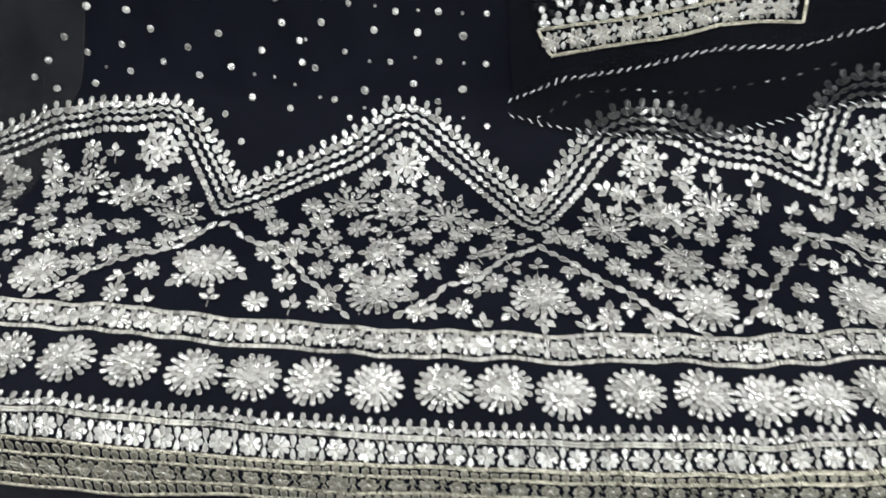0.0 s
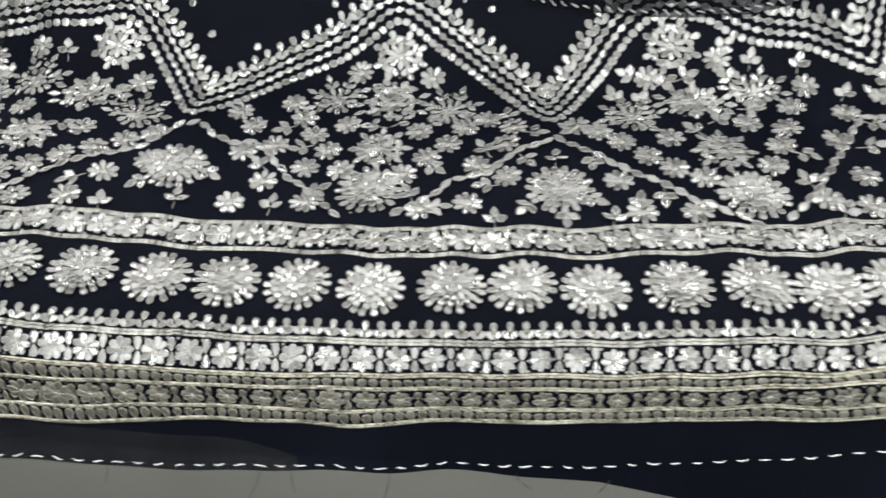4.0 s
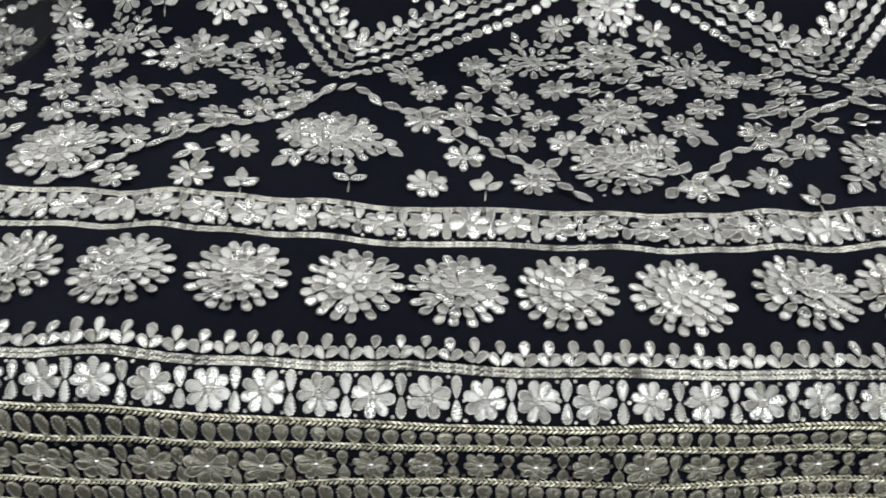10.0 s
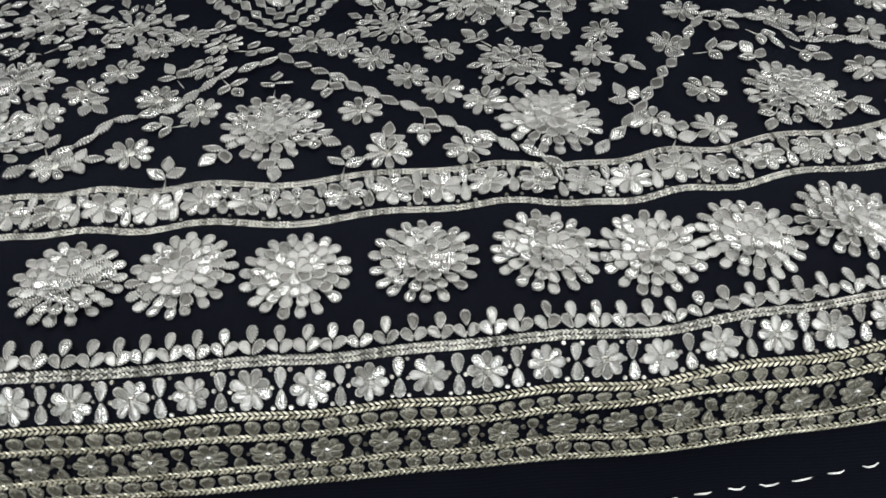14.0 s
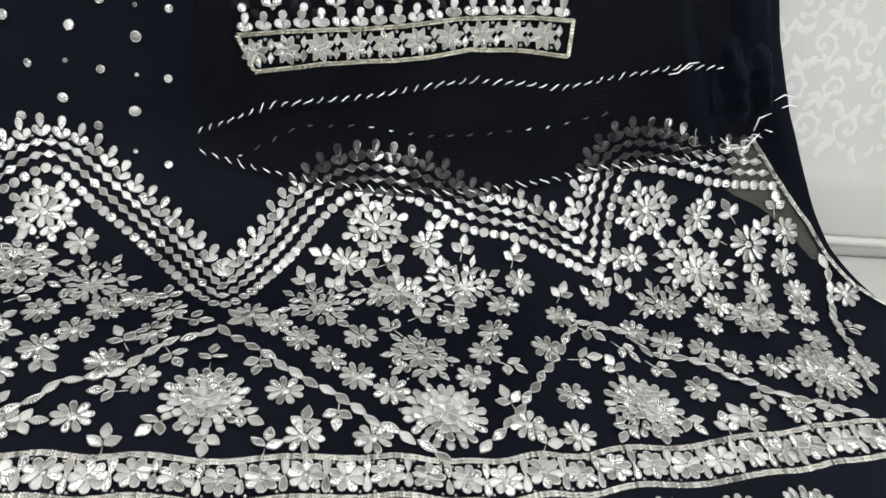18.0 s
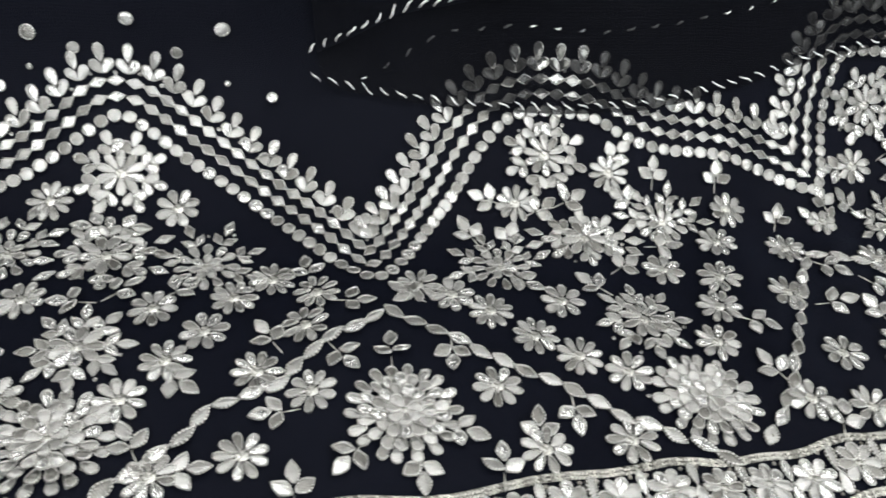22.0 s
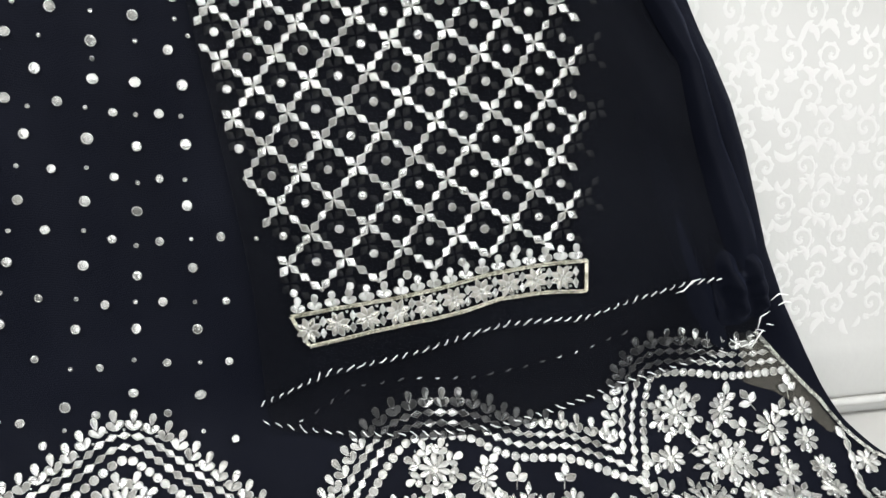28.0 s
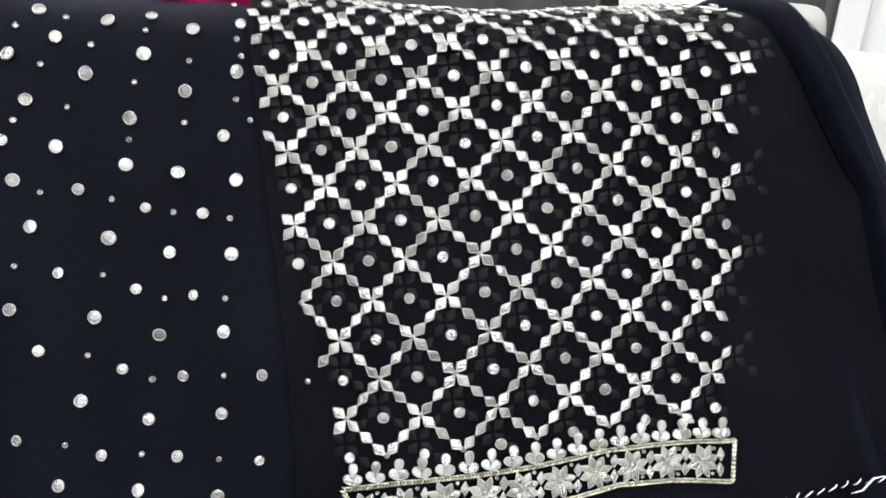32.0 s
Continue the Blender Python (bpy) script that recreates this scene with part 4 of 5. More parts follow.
chain(skirt, [(0.781, 0.938), (0.790, 0.916), (0.788, 0.883), (0.783, 0.841), (0.780, 0.799), (0.776, 0.765), (0.765, 0.717)])
chain(skirt, [(-0.640, 0.815), (-0.620, 0.795), (-0.600, 0.767), (-0.582, 0.741), (-0.541, 0.677), (-0.525, 0.653)])

# tiny sequins strewn between the sprays
speck_v, speck_f = [], []


def speck(u, v, q, h=0.0005):
    m, n, k = placed(u, v, h), len(speck_v), 8
    for r, z in ((1.0, 0.0), (0.92, 0.0007), (0.34, 0.0008)):
        speck_v.extend(m @ Vector((q * r * math.cos(math.tau * i / k), q * r * math.sin(math.tau * i / k), z)) for i in range(k))
    speck_f.extend((n + r * k + i, n + r * k + (i + 1) % k, n + (r + 1) * k + (i + 1) % k, n + (r + 1) * k + i) for r in (0, 1) for i in range(k))


for spots, reach, count in ((CROWNS_A, 0.029, 14), (STARS_A, 0.030, 10), ([p[:2] for p in FANS_A], 0.026, 8), (WIDE_A, 0.032, 12), (STUDS_A, 0.037, 9)):
    for u, v in spots:
        for i in range(count):
            speck(*step(u, v, 360 * i / count + rnd.uniform(-14, 14), reach * rnd.uniform(0.72, 1.05)), rnd.uniform(0.0011, 0.0017))
for u, v, ang in walk_line(offset_line(ZIG, 0.034), 0.0180):
    if inside(u, v):
        speck(*step(u, v, ang + rnd.uniform(-20, 20), 0.008), rnd.uniform(0.0011, 0.0016))
for u in np.arange(-0.64, 0.70, 0.01468):
    if rnd.random() < 0.6:
        speck(u + 0.0022, band("row", u) + rnd.uniform(0.0055, 0.0085), rnd.uniform(0.0011, 0.0016))
tagged(attach("strewn_sequins", mesh_of("strewn_sequins", speck_v, speck_f, [KNOT], soft=False), Matrix(), skirt, "tiny silver sequins strewn between the sprays"), kind="stuff")

# the rows of the hem
ROSES = [-0.611, -0.540, -0.468, -0.395, -0.322, -0.248, -0.180, -0.110, -0.0375, 0.040, 0.106, 0.174, 0.250, 0.323, 0.387, 0.448, 0.512, 0.575, 0.638]
for u in ROSES:
    rosette(skirt, u, band("roses", u), 0.0330)
US = np.linspace(U0, U1, 240)
for name, d, mat in (("top", 0.0017, THREAD), ("top", -0.0012, THREAD), ("under", 0.0012, THREAD), ("under", -0.0017, THREAD), ("row", 0.0026, THREAD), ("row", -0.0006, THREAD), ("first", 0.0, GOLD), ("second", 0.0, GOLD), ("third", 0.0, GOLD), ("hem", 0.0, GOLD)):
    tagged(cord(skirt, [(u, band(name, u) + d) for u in US], 0.0050 if mat == GOLD else 0.0023, mat=mat, gap=0.0031 if mat == GOLD else 0.0024), kind="stuff")


def flower_row(lower, upper, first_u, gap, bank, count, name, fill=0.93):
    """Flowers in a band, a pair of leaves tip to tip between them, and tiny sequins round about."""
    row = motif(name, first_u - 0.012, mid(lower, upper, first_u), skirt, STUD_S, 0.001)
    tiny_v, tiny_f = [], []
    disc = [(math.cos(math.tau * i / 7), math.sin(math.tau * i / 7)) for i in range(7)]
    u = first_u
    while u < U1 - 0.01:
        v = mid(lower, upper, u)
        clear = (band(upper, u) - band(lower, u)) / 2 - 0.0026
        r = min(0.0142, clear * fill) * rnd.uniform(0.95, 1.04)
        part = motif("band_flower", u, v, skirt, STUD_S, 0.0026)
        ring(part, u, v, count, r * 0.16, r * 0.86, r * 0.56, 0.0008, rnd.uniform(0, 50), "petal", bank=bank)
        w = mid(lower, upper, u + gap / 2)
        k = (band(upper, u + gap / 2) - band(lower, u + gap / 2)) / 2 - 0.0026
        for s in (-1, 1):
            sew("petal", u + gap / 2, w + s * 0.0002, 0 if s > 0 else 180, k * 0.92, 0.0066, row, 0.0012, bank=bank)
        for du, s in ((0.34, -0.86), (0.34, 0.86), (0.66, -0.86), (0.66, 0.86), (0.36, 0.05), (0.64, -0.05)):
            if rnd.random() < 0.8:
                m = placed(u + gap * du + rnd.uniform(-0.0008, 0.0008), w + k * s, 0.0006)
                q = rnd.uniform(0.0011, 0.0016)
                n = len(tiny_v)
                tiny_v += [m @ Vector((x * q, y * q, 0.0)) for x, y in disc] + [m @ Vector((x * q * 0.8, y * q * 0.8, 0.0009)) for x, y in disc]
                tiny_f += [(n + i, n + (i + 1) % 7, n + 7 + (i + 1) % 7, n + 7 + i) for i in range(7)] + [tuple(range(n + 7, n + 14))]
        u += gap
    tagged(attach("sequin_infill", mesh_of("sequin_infill", tiny_v, tiny_f, [YOKE_FOIL if bank is PIECES else FOIL_HEM], soft=False), Matrix(), skirt), kind="stuff")


flower_row("under", "top", -0.641, 0.0312, PIECES, 8, "narrow_band", 0.88)
flower_row("first", "row", -0.6411, 0.0318, PIECES, 8, "flower_band")
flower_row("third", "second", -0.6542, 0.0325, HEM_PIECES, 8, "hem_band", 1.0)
picot = motif("picot_row", U0, band("row", U0) + 0.004, skirt, STUD_S, 0.001)
u = -0.0075 - 0.01468 * 44
while u < U1 - 0.06:
    v = band("row", u) + 0.0042
    for off in (-1, 1):
        sew("petal", u + off * 0.0008, v, off * 34, 0.0092, 0.0064, picot, 0.0014, tilt=8.0)
    sew("petal", u, v + 0.0056, rnd.uniform(-6, 6), 0.0108, 0.0062, picot, 0.0024, tilt=8.0)
    u += 0.01468
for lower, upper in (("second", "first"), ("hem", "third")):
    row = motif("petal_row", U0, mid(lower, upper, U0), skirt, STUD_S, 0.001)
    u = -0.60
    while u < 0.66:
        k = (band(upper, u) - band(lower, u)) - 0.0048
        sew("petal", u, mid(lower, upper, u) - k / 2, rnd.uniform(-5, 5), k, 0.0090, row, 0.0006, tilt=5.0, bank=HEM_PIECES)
        u += 0.0106

# sequin dots between the border and the crest
ZU, ZV = [p[0] for p in ZIG], [p[1] for p in ZIG]
BIG_DOTS = [
    (-0.131, 1.442), (-0.124, 1.346), (-0.123, 1.245), (-0.117, 1.408), (-0.112, 1.481), (-0.11, 1.31), (-0.1, 1.023), (-0.097, 1.458), (-0.093, 1.373),
    (-0.082, 1.107), (-0.074, 1.431), (-0.068, 1.174), (-0.06, 1.475), (-0.059, 1.24), (-0.051, 1.303), (-0.041, 1.362), (-0.039, 1.399), (-0.031, 1.033),
    (-0.031, 1.451), (-0.022, 1.103), (-0.016, 1.16), (-0.01, 1.228), (-0.005, 1.294), (-0.001, 1.358), (0.003, 1.423), (0.005, 1.474), (0.034, 1.389),
    (0.038, 1.025), (0.039, 1.231), (0.04, 1.098), (0.041, 1.165), (0.041, 1.441), (0.043, 1.294), (0.044, 1.354),
]
MID_DOTS = [
    (-0.145, 1.008), (-0.132, 1.376), (-0.125, 1.078), (-0.124, 0.984), (-0.114, 1.143), (-0.1, 1.213), (-0.088, 1.274), (-0.076, 1.34), (-0.07, 1.01),
    (-0.061, 1.063), (-0.051, 1.131), (-0.037, 1.2), (-0.029, 1.264), (-0.028, 1.485), (-0.025, 1.329), (0.003, 1.006), (0.006, 1.063), (0.008, 1.13),
    (0.01, 1.195), (0.015, 1.26), (0.02, 1.326), (0.042, 1.483), (0.071, 1.06), (0.071, 1.197), (0.072, 1.128), (0.073, 0.973),
]
SMALL_DOTS = [
    (-0.127, 1.465), (-0.125, 1.392), (-0.12, 1.279), (-0.107, 1.436), (-0.104, 1.337), (-0.103, 0.999), (-0.091, 1.064), (-0.091, 1.475), (-0.086, 1.404),
    (-0.078, 1.139), (-0.07, 1.454), (-0.064, 1.21), (-0.055, 1.274), (-0.05, 1.334), (-0.039, 1.382), (-0.037, 1.428), (-0.031, 1.47), (-0.027, 1.069),
    (-0.02, 1.132), (-0.014, 1.192), (-0.007, 1.257), (-0.003, 1.326), (0.003, 1.398), (0.005, 1.447), (0.039, 0.984), (0.04, 1.061), (0.04, 1.128),
    (0.04, 1.258), (0.04, 1.468), (0.041, 1.196), (0.041, 1.323), (0.042, 1.419),
]
for spots, d in ((BIG_DOTS, 0.0106), (MID_DOTS, 0.0086), (SMALL_DOTS, 0.0046)):
    for u, v in spots:
        k = d * rnd.uniform(0.94, 1.06)
        if v > float(np.interp(u, ZU, ZV)) + 0.040:
            sew("dot", u, v - k / 2, rnd.uniform(-8, 8), k, k, skirt, 0.0006, "sequin", tilt=8.0)
LEFT_DOTS = [(-0.589, 1.042), (-0.560, 1.068), (-0.558, 1.016), (-0.528, 1.101), (-0.498, 1.079), (-0.497, 1.028), (-0.444, 1.090), (-0.441, 1.052), (-0.398, 1.111), (-0.389, 1.065), (-0.349, 1.085), (-0.339, 1.045),
             (-0.306, 0.977), (-0.301, 1.104), (-0.290, 1.057), (-0.281, 0.936), (-0.265, 1.007), (-0.242, 1.080), (-0.225, 0.926), (-0.211, 0.995), (-0.208, 1.118), (-0.187, 1.063)]
LEFT_SMALL = [(-0.476, 1.057), (-0.258, 1.045), (-0.229, 1.042), (-0.201, 1.031), (-0.178, 1.094), (-0.166, 1.011), (-0.149, 1.42), (-0.178, 1.364), (-0.145, 1.349), (-0.163, 1.283), (-0.177, 1.218), (-0.135, 1.214), (-0.19, 1.161), (-0.149, 1.15)]
LEFT_DOTS += [(-0.171, 1.435), (-0.163, 1.392), (-0.161, 1.356), (-0.153, 1.317), (-0.18, 1.292), (-0.14, 1.279), (-0.166, 1.25), (-0.153, 1.212), (-0.182, 1.187), (-0.139, 1.182), (-0.168, 1.153), (-0.154, 1.117), (-0.187, 1.093), (-0.168, 1.055)]
for spots, d in ((LEFT_DOTS, 0.0098), (LEFT_SMALL, 0.0046)):
    for u, v in spots:
        sew("dot", u, v - d / 2, rnd.uniform(-8, 8), d, d, skirt, 0.0006, "sequin", tilt=8.0)
# further up, where the rows slant away
DOT_LEFT = [(0.9, -0.70), (1.1, -0.62), (1.3, -0.52), (1.6, -0.46)]
for k in range(6, 20):
    high = -0.146 - 0.024 * (k - 7)
    low = -0.166 - 0.034 * (k - 7)
    for j in range(-2, 10):
        for small in (0, 1):
            if small and k % 2:
                continue
            v = 1.030 + 0.0657 * j + (0.0325 if (k % 2 != small) else 0.0) + 0.0028 * max(0, k - 1)
            u = high + (low - high) * (1.25 - v) / 0.19 + rnd.uniform(-0.001, 0.001)
            if v < float(np.interp(u, ZU, ZV)) + 0.050 or u < interp(DOT_LEFT, v) or v > 1.56 or v < 1.135 or u > -0.20:
                continue
            d = 0.0046 if small else (0.0104 if k % 2 == 0 else 0.0086)
            sew("dot", u, v - d / 2, 0, d, d, skirt, 0.0006, "sequin", tilt=8.0)

# basting along the foot, the pale selvedge at the turned corner, and loose threads
FOOT = [(-0.72, 0.331), (-0.44, 0.336), (-0.32, 0.340), (-0.20, 0.344), (0.0, 0.347), (0.11, 0.351), (0.17, 0.351), (0.23, 0.356), (0.32, 0.364), (0.384, 0.374), (0.456, 0.383), (0.584, 0.403), (0.70, 0.42)]
dashes(skirt, FOOT, 0.0200, 0.0105, h=0.001)
tagged(cord(skirt, SELVEDGE, 0.0045, mat=THREAD, h=0.006, name="selvedge"), "pale overcast selvedge")
FACING_L, FACING_R = [(0.30, -0.85), (0.40, -0.85)], [(0.30, -0.10), (0.355, -0.115), (0.362, -0.127), (0.373, -0.158), (0.380, -0.21)]
sheet("net_facing", FACING_L, FACING_R, lambda u: interp(SKIRT_FOOT, u) + 0.001, 0.377, 0.0012, NET, skirt, "sheer grey net facing below the hem", 60, 14, at=0.36)
for u, a, k in ((-0.15, 14, 0.03), (-0.12, -5, 0.02), (-0.02, 10, 0.035), (0.10, -20, 0.025), (0.19, 15, 0.02), (-0.42, 30, 0.03), (-0.55, -10, 0.02), (0.32, -12, 0.03), (-0.30, 8, 0.015)):
    pts = [placed(*step(u, interp(SKIRT_FOOT, u) + 0.002, 180 + a * (1 + s), s * k), 0.001).translation for s in (0, 0.35, 0.7, 1.0)]
    attach("loose_thread", mesh_of("loose_thread", *tube(pts, 0.0005, 5), [HAIR]), Matrix(), skirt)

# turned corner: the beige back of the border shows at the skirt's end
CORNER_L, CORNER_R = [(0.93, 0.774), (0.96, 0.747), (0.985, 0.712), (1.0, 0.672), (1.03, 0.648), (1.062, 0.655)], [(0.93, 0.790), (0.971, 0.765), (1.009, 0.730), (1.035, 0.706), (1.062, 0.680)]
sheet("corner_lining", CORNER_L, CORNER_R, lambda u: 0.932, 1.062, 0.0005, CREAM, skirt, "sheer beige lining at the turned corner", 14, 24, at=0.94)

# a grey net layer over the far end
veil = thing("net_layer", (-0.68, 0.75, SEAT + 0.03), "sheer grey net layer lying over the far end of the skirt", "net cloth")
VEIL_L, VEIL_R = [(0.6, -0.90), (0.9, -0.80), (1.2, -0.70)], [(0.60, -0.72), (0.70, -0.66), (0.80, -0.585), (0.897, -0.553), (0.978, -0.534), (1.073, -0.505), (1.151, -0.481), (1.3, -0.47)]
sheet("net", VEIL_L, VEIL_R, lambda u: 0.62, 1.30, 0.006, NET, veil, across=40, along=80, ruck=lambda u, v, s: 0.004 * math.sin(u * 60 + v * 9), at=0.7)
attach("rolled_edge", mesh_of("rolled_edge", *tube([placed(interp(VEIL_R, v), v, 0.0075).translation for v in np.linspace(0.625, 1.295, 60)], 0.0006, 6), [NET]), Matrix(), veil)


# ---- the kurta laid over the backrest ----
kurta = thing("embroidered_kurta", (0.3, 0.98, 0.7), "sheer black kurta with silver foil lattice yoke draped over sofa", "kurta")
KL = [(0.95, 0.128), (0.98, 0.118), (1.0, 0.110), (1.137, 0.103), (1.232, 0.090), (1.323, 0.074), (1.413, 0.059), (1.472, 0.049), (1.8, 0.03)]
KR = [(0.95, 0.715), (1.05, 0.692), (1.125, 0.663), (1.153, 0.650), (1.221, 0.625), (1.301, 0.600), (1.378, 0.584), (1.422, 0.566), (1.472, 0.535), (1.6, 0.47), (1.8, 0.44)]
EDGE_LOW = [(0.101, 0.990), (0.136, 0.987), (0.187, 0.982), (0.224, 0.981), (0.288, 0.977), (0.353, 0.977), (0.421, 0.988), (0.489, 1.008), (0.559, 1.027), (0.630, 1.038), (0.675, 1.059), (0.718, 1.081)]
EDGE_TOP = [(0.101, 1.010), (0.111, 1.016), (0.175, 1.052), (0.225, 1.065), (0.276, 1.074), (0.328, 1.088), (0.374, 1.098), (0.462, 1.098), (0.496, 1.106), (0.531, 1.117), (0.576, 1.128), (0.66, 1.135)]


def kurta_ruck(u, v, s):
    return 0.0016 * math.sin(u * 38 + v * 6) + 0.006 * math.exp(-((1 - s) / 0.03) ** 2) * smooth(1.05, 1.2, v) + 0.004 * math.exp(-(s / 0.03) ** 2)


sheet("under_layer", KL, KR, lambda u: interp(EDGE_LOW, u) - 0.006, 1.78, 0.0045, SHEER, kurta, "sheer black georgette layer", 120, 150, kurta_ruck)
sheet("upper_layer", KL, KR, lambda u: interp(EDGE_TOP, u) - 0.006, 1.78, 0.0085, KURTA, kurta, "black organza layer", 120, 150, kurta_ruck)
dashes(kurta, EDGE_TOP, 0.0118, 0.0105, h=0.0105, slant=-30)
dashes(kurta, EDGE_LOW, 0.0132, 0.0112, h=0.0065, slant=34)
dashes(kurta, [(0.136, 0.989), (0.168, 1.009), (0.206, 1.036), (0.263, 1.042), (0.335, 1.036), (0.401, 1.044), (0.462, 1.057), (0.518, 1.074)], 0.0205, 0.0068, h=0.0020, slant=-18)

YL = [(1.10, 0.148), (1.20, 0.128), (1.257, 0.104), (1.377, 0.072), (1.445, 0.056), (1.7, 0.02)]
YOKE_TOP = [(0.142, 1.114), (0.187, 1.125), (0.224, 1.132), (0.262, 1.137), (0.294, 1.142), (0.327, 1.149), (0.353, 1.155), (0.392, 1.160), (0.466, 1.165)]
YOKE_LOW = [(0.160, 1.082), (0.224, 1.100), (0.262, 1.106), (0.294, 1.110), (0.327, 1.116), (0.366, 1.127), (0.406, 1.130), (0.466, 1.130)]
HK = 0.0108


def on_yoke(u, v, right=0.458):
    return interp(YL, v) < u < right and v > interp(YOKE_TOP, u) + 0.020 and v < 1.66


def lattice_spot(m, n):
    """Where the crossing (m, n) of the slightly skewed lattice lies."""
    u = 0.142775 + 0.028737 * m - 0.003791 * n + 0.000105 * m * m - 0.000181 * m * n - 0.000047 * n * n - 0.000001 * n**3
    v = 1.17088 + 0.004703 * m + 0.030519 * n + 0.000031 * m * m - 0.00009 * m * n + 0.000252 * n * n - 0.000042 * n**3
    return Vector((u, v))


for m2 in range(-8, 20):
    for n2 in range(-4, 15):
        if (m2 + n2) % 2:
            continue
        c = lattice_spot(m2, n2)
        if not (0.0 < c.x < 0.49 and 1.08 < c.y < 1.66):
            continue
        part = None
        for dm, dn in ((1, 1), (-1, -1), (1, -1), (-1, 1)):
            w = lattice_spot(m2 + dm, n2 + dn) - c
            ang, k = math.degrees(math.atan2(w.x, w.y)), w.length
            p = c + w * 0.17
            if on_yoke(p.x, p.y):
                part = part or motif("lattice_cross", c.x, c.y, kurta, STUD_S, HK)
                sew("lozenge", *(c + w * 0.02), ang, k * 0.33, 0.0095, part, HK)
            p = c + w * 0.5
            if dm > 0 and on_yoke(p.x, p.y):
                part = part or motif("lattice_cross", c.x, c.y, kurta, STUD_S, HK)
                sew("lozenge", *(c + w * 0.34), ang, k * 0.33, 0.0088, part, HK)
        p = (c + lattice_spot(m2 + 2, n2)) / 2
        if on_yoke(p.x, p.y):
            sew("dot", p.x, p.y - 0.0044, 0, 0.0088, 0.0088, kurta, HK, "sequin")

# the lattice on the inner layer, seen faintly through the organza
verts, faces = [], []
edge = outline("lozenge")
for m2 in range(-8, 22):
    for n2 in range(-4, 15):
        if (m2 + n2) % 2:
            continue
        c = lattice_spot(m2, n2) + Vector((0.024, 0.013))
        for dm, dn in ((1, 1), (-1, -1), (1, -1), (-1, 1)):
            w = lattice_spot(m2 + dm, n2 + dn) - lattice_spot(m2, n2)
            for f in (0.03, 0.345):
                p = c + w * f
                if (f < 0.1 or dm > 0) and on_yoke(p.x, p.y, 0.482):
                    m = placed(p.x, p.y, 0.0058) @ pose(0, 0, 0, 0, 0, -math.degrees(math.atan2(w.x, w.y))) @ Matrix.Diagonal((0.0088, 0.0128, 0.0006, 1))
                    k = len(verts)
                    verts += [m @ Vector((x, y, 0)) for x, y in edge] + [m @ Vector((x * 0.8, 0.5 + (y - 0.5) * 0.8, 1)) for x, y in edge]
                    n = len(edge)
                    faces += [(k + i, k + (i + 1) % n, k + n + (i + 1) % n, k + n + i) for i in range(n)] + [tuple(k + n + i for i in range(n))]
tagged(attach("inner_lattice", mesh_of("inner_lattice", verts, faces, [HEM_DARK]), Matrix(), kurta, "foil lattice on the inner layer"), kind="stuff")
for table in (YOKE_TOP, YOKE_LOW):
    tagged(cord(kurta, table, 0.0046, gap=0.0027, mat=GOLD, h=HK + 0.0006, name="yoke_cord"), kind="stuff")
for a, b in ((YOKE_TOP[0], YOKE_LOW[0]), (YOKE_TOP[-1], YOKE_LOW[-1])):
    tagged(cord(kurta, [a, b], 0.0032, mat=GOLD, h=HK + 0.0006, name="yoke_cord"), kind="stuff")
u = 0.150
yoke_row = motif("yoke_picot", 0.15, 1.12, kurta, STUD_S, HK)
while u < 0.466:
    v = interp(YOKE_TOP, u) + 0.0030
    for off in (-55, 55):
        sew("petal", u, v, off * 0.75, 0.0098, 0.0078, yoke_row, HK)
    sew("petal", u, v + 0.0062, 0, 0.0112, 0.0078, yoke_row, HK + 0.0008)
    u += 0.0178
u = 0.160
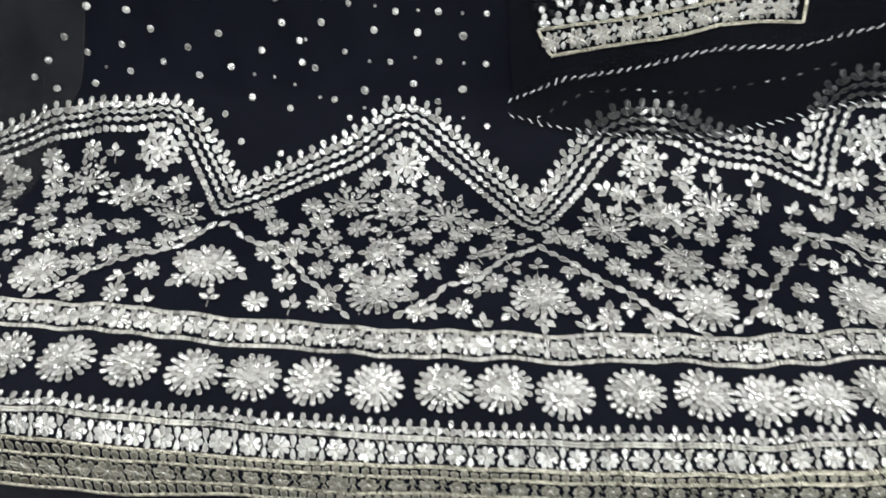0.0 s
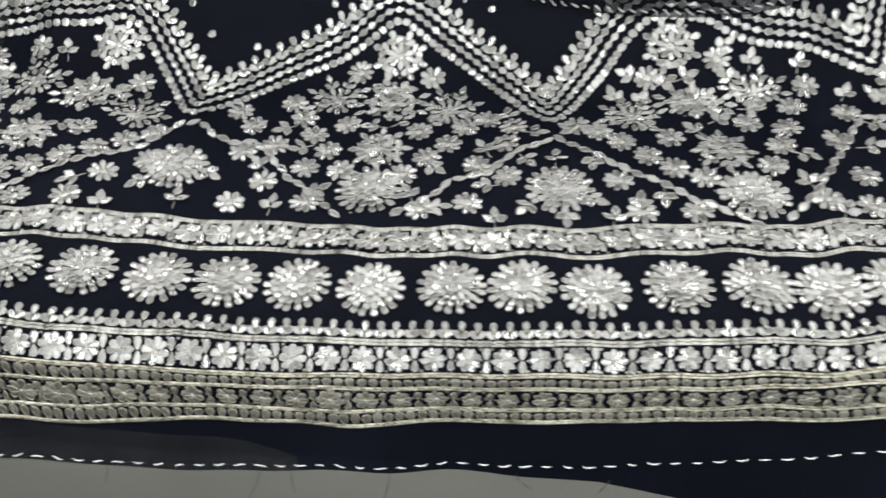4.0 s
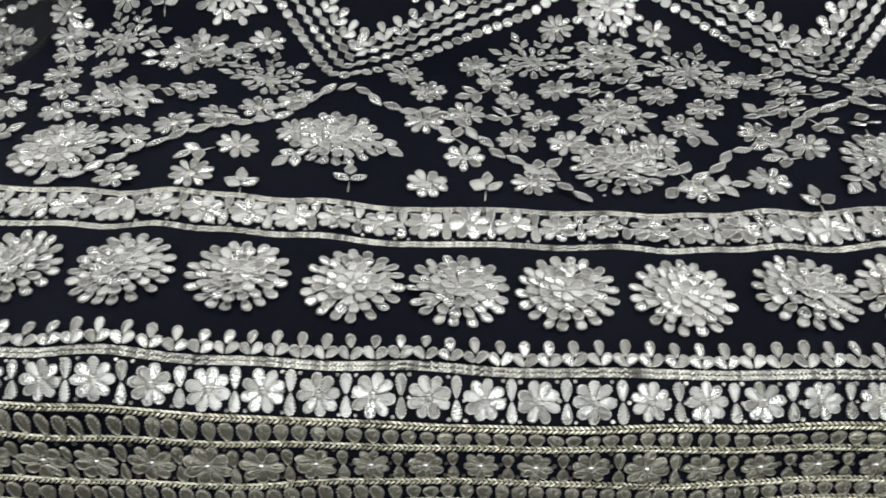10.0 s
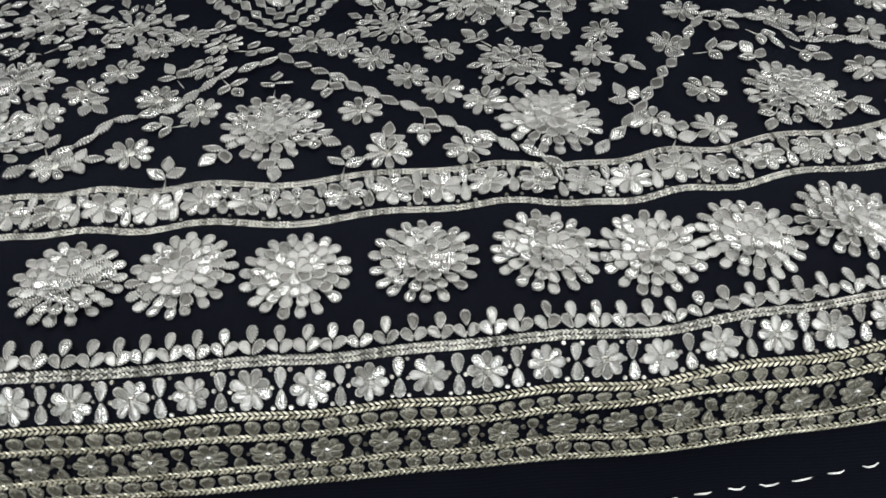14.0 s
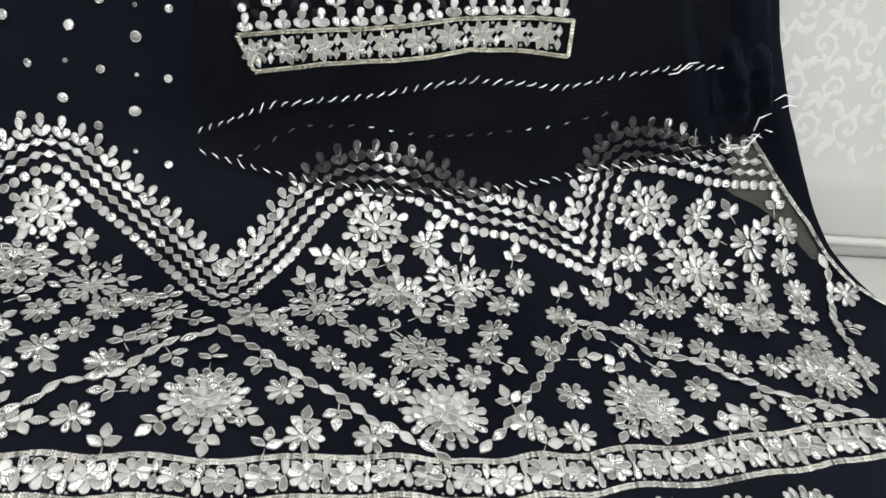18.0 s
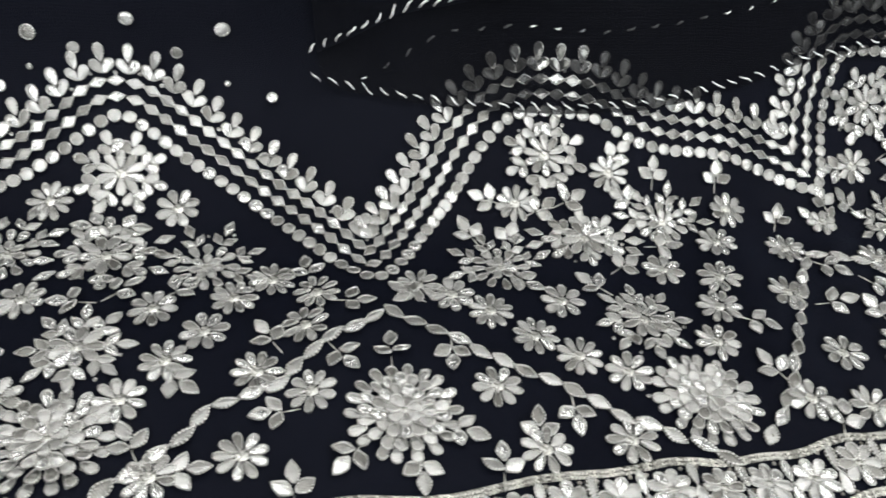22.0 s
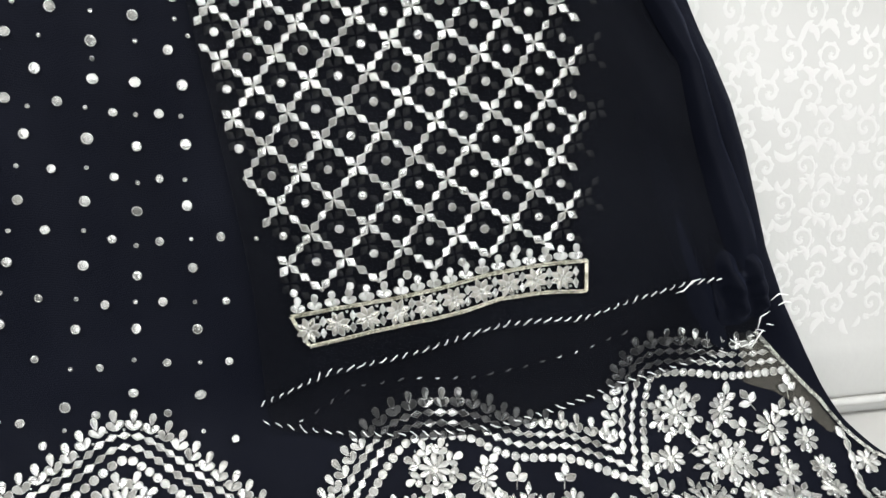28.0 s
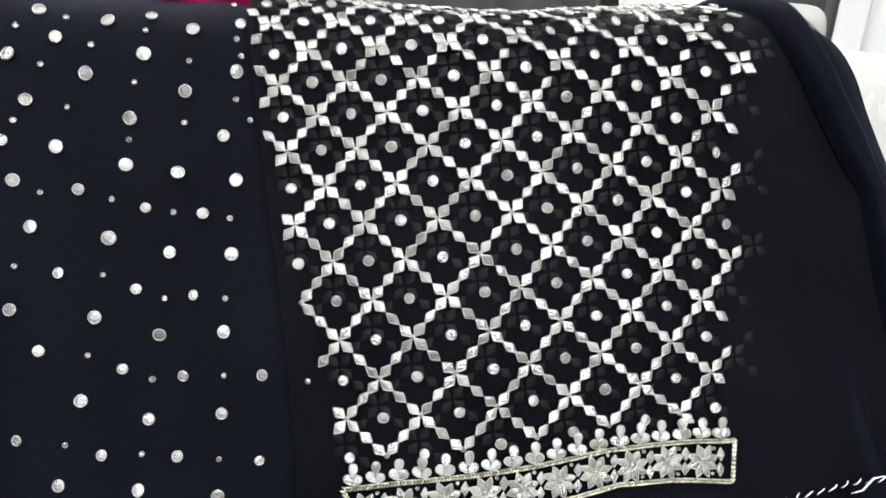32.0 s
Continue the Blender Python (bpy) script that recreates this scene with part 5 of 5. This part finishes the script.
while u < 0.455:
    v = (interp(YOKE_TOP, u) + interp(YOKE_LOW, u)) / 2
    part = motif("yoke_flower", u, v, kurta, STUD_S, HK + 0.001)
    ring(part, u, v, 8, 0.0020, 0.0122, 0.0074, HK, 22, "leaf", bank=YOKE_PIECES)
    v2 = (interp(YOKE_TOP, u + 0.0154) + interp(YOKE_LOW, u + 0.0154)) / 2
    if u < 0.45:
        for s in (-1, 1):
            sew("lozenge", u + 0.0154, v2 + s * 0.0005, 0 if s > 0 else 180, 0.0115, 0.0070, yoke_row, HK)
        for s in (-1, 1):
            sew("sequin", u + 0.0095, v2 + s * 0.0105 - 0.0015, 0, 0.003, 0.003, yoke_row, HK)
    u += 0.0308

# the loose side fold that falls past the yoke
FOLD_L = [(v, u - 0.012 - 0.03 * smooth(1.36, 1.46, v)) for v, u in KR]
FOLD_R = [(1.134, 0.690), (1.21, 0.664), (1.29, 0.626), (1.38, 0.594), (1.419, 0.574), (1.478, 0.524), (1.62, 0.455)]
sheet("side_fold", FOLD_L, FOLD_R, lambda u: 1.13, 1.60, 0.010, BLACK, kurta, "loose black side fold of the kurta", 24, 90,
      lambda u, v, s: 0.016 * math.sin(math.pi * s) ** 0.8 * smooth(1.13, 1.2, v) + 0.004 * math.sin(s * 11 + v * 9) * s * (1 - s), at=1.2)

# the bunched end of the hem beside the yoke, with its loose white threads
BUNCH_L, BUNCH_R = [(1.07, 0.634), (1.10, 0.626), (1.18, 0.616)], [(1.07, 0.686), (1.10, 0.698), (1.18, 0.682)]


def bunch_ruck(u, v, s):
    w = math.sin(math.pi * s) ** 0.6 * smooth(1.075, 1.10, v) * (1 - smooth(1.135, 1.18, v))
    return w * (0.018 + 0.012 * math.sin(u * 190 + v * 60) + 0.010 * noise.noise(Vector((u * 60, v * 60, 1.0))))


sheet("bunched_hem", BUNCH_L, BUNCH_R, lambda u: 1.074, 1.18, 0.005, BLACK, kurta, "crumpled end of the black hem", 40, 44, bunch_ruck, at=1.10)
for pts2 in ([(0.570, 1.122), (0.580, 1.124), (0.590, 1.134), (0.600, 1.136)], [(0.690, 1.105), (0.700, 1.112), (0.712, 1.110)], [(0.675, 1.072), (0.678, 1.086), (0.690, 1.092)], [(0.640, 1.062), (0.655, 1.052), (0.675, 1.056)], [(0.668, 1.050), (0.676, 1.062), (0.682, 1.070)], [(0.700, 1.098), (0.708, 1.102), (0.716, 1.101)]):
    pts = [placed(u, v, 0.020).translation for u, v in pts2]
    attach("thread_end", mesh_of("thread_end", *tube(pts, 0.0009, 5), [BASTING]), Matrix(), kurta)
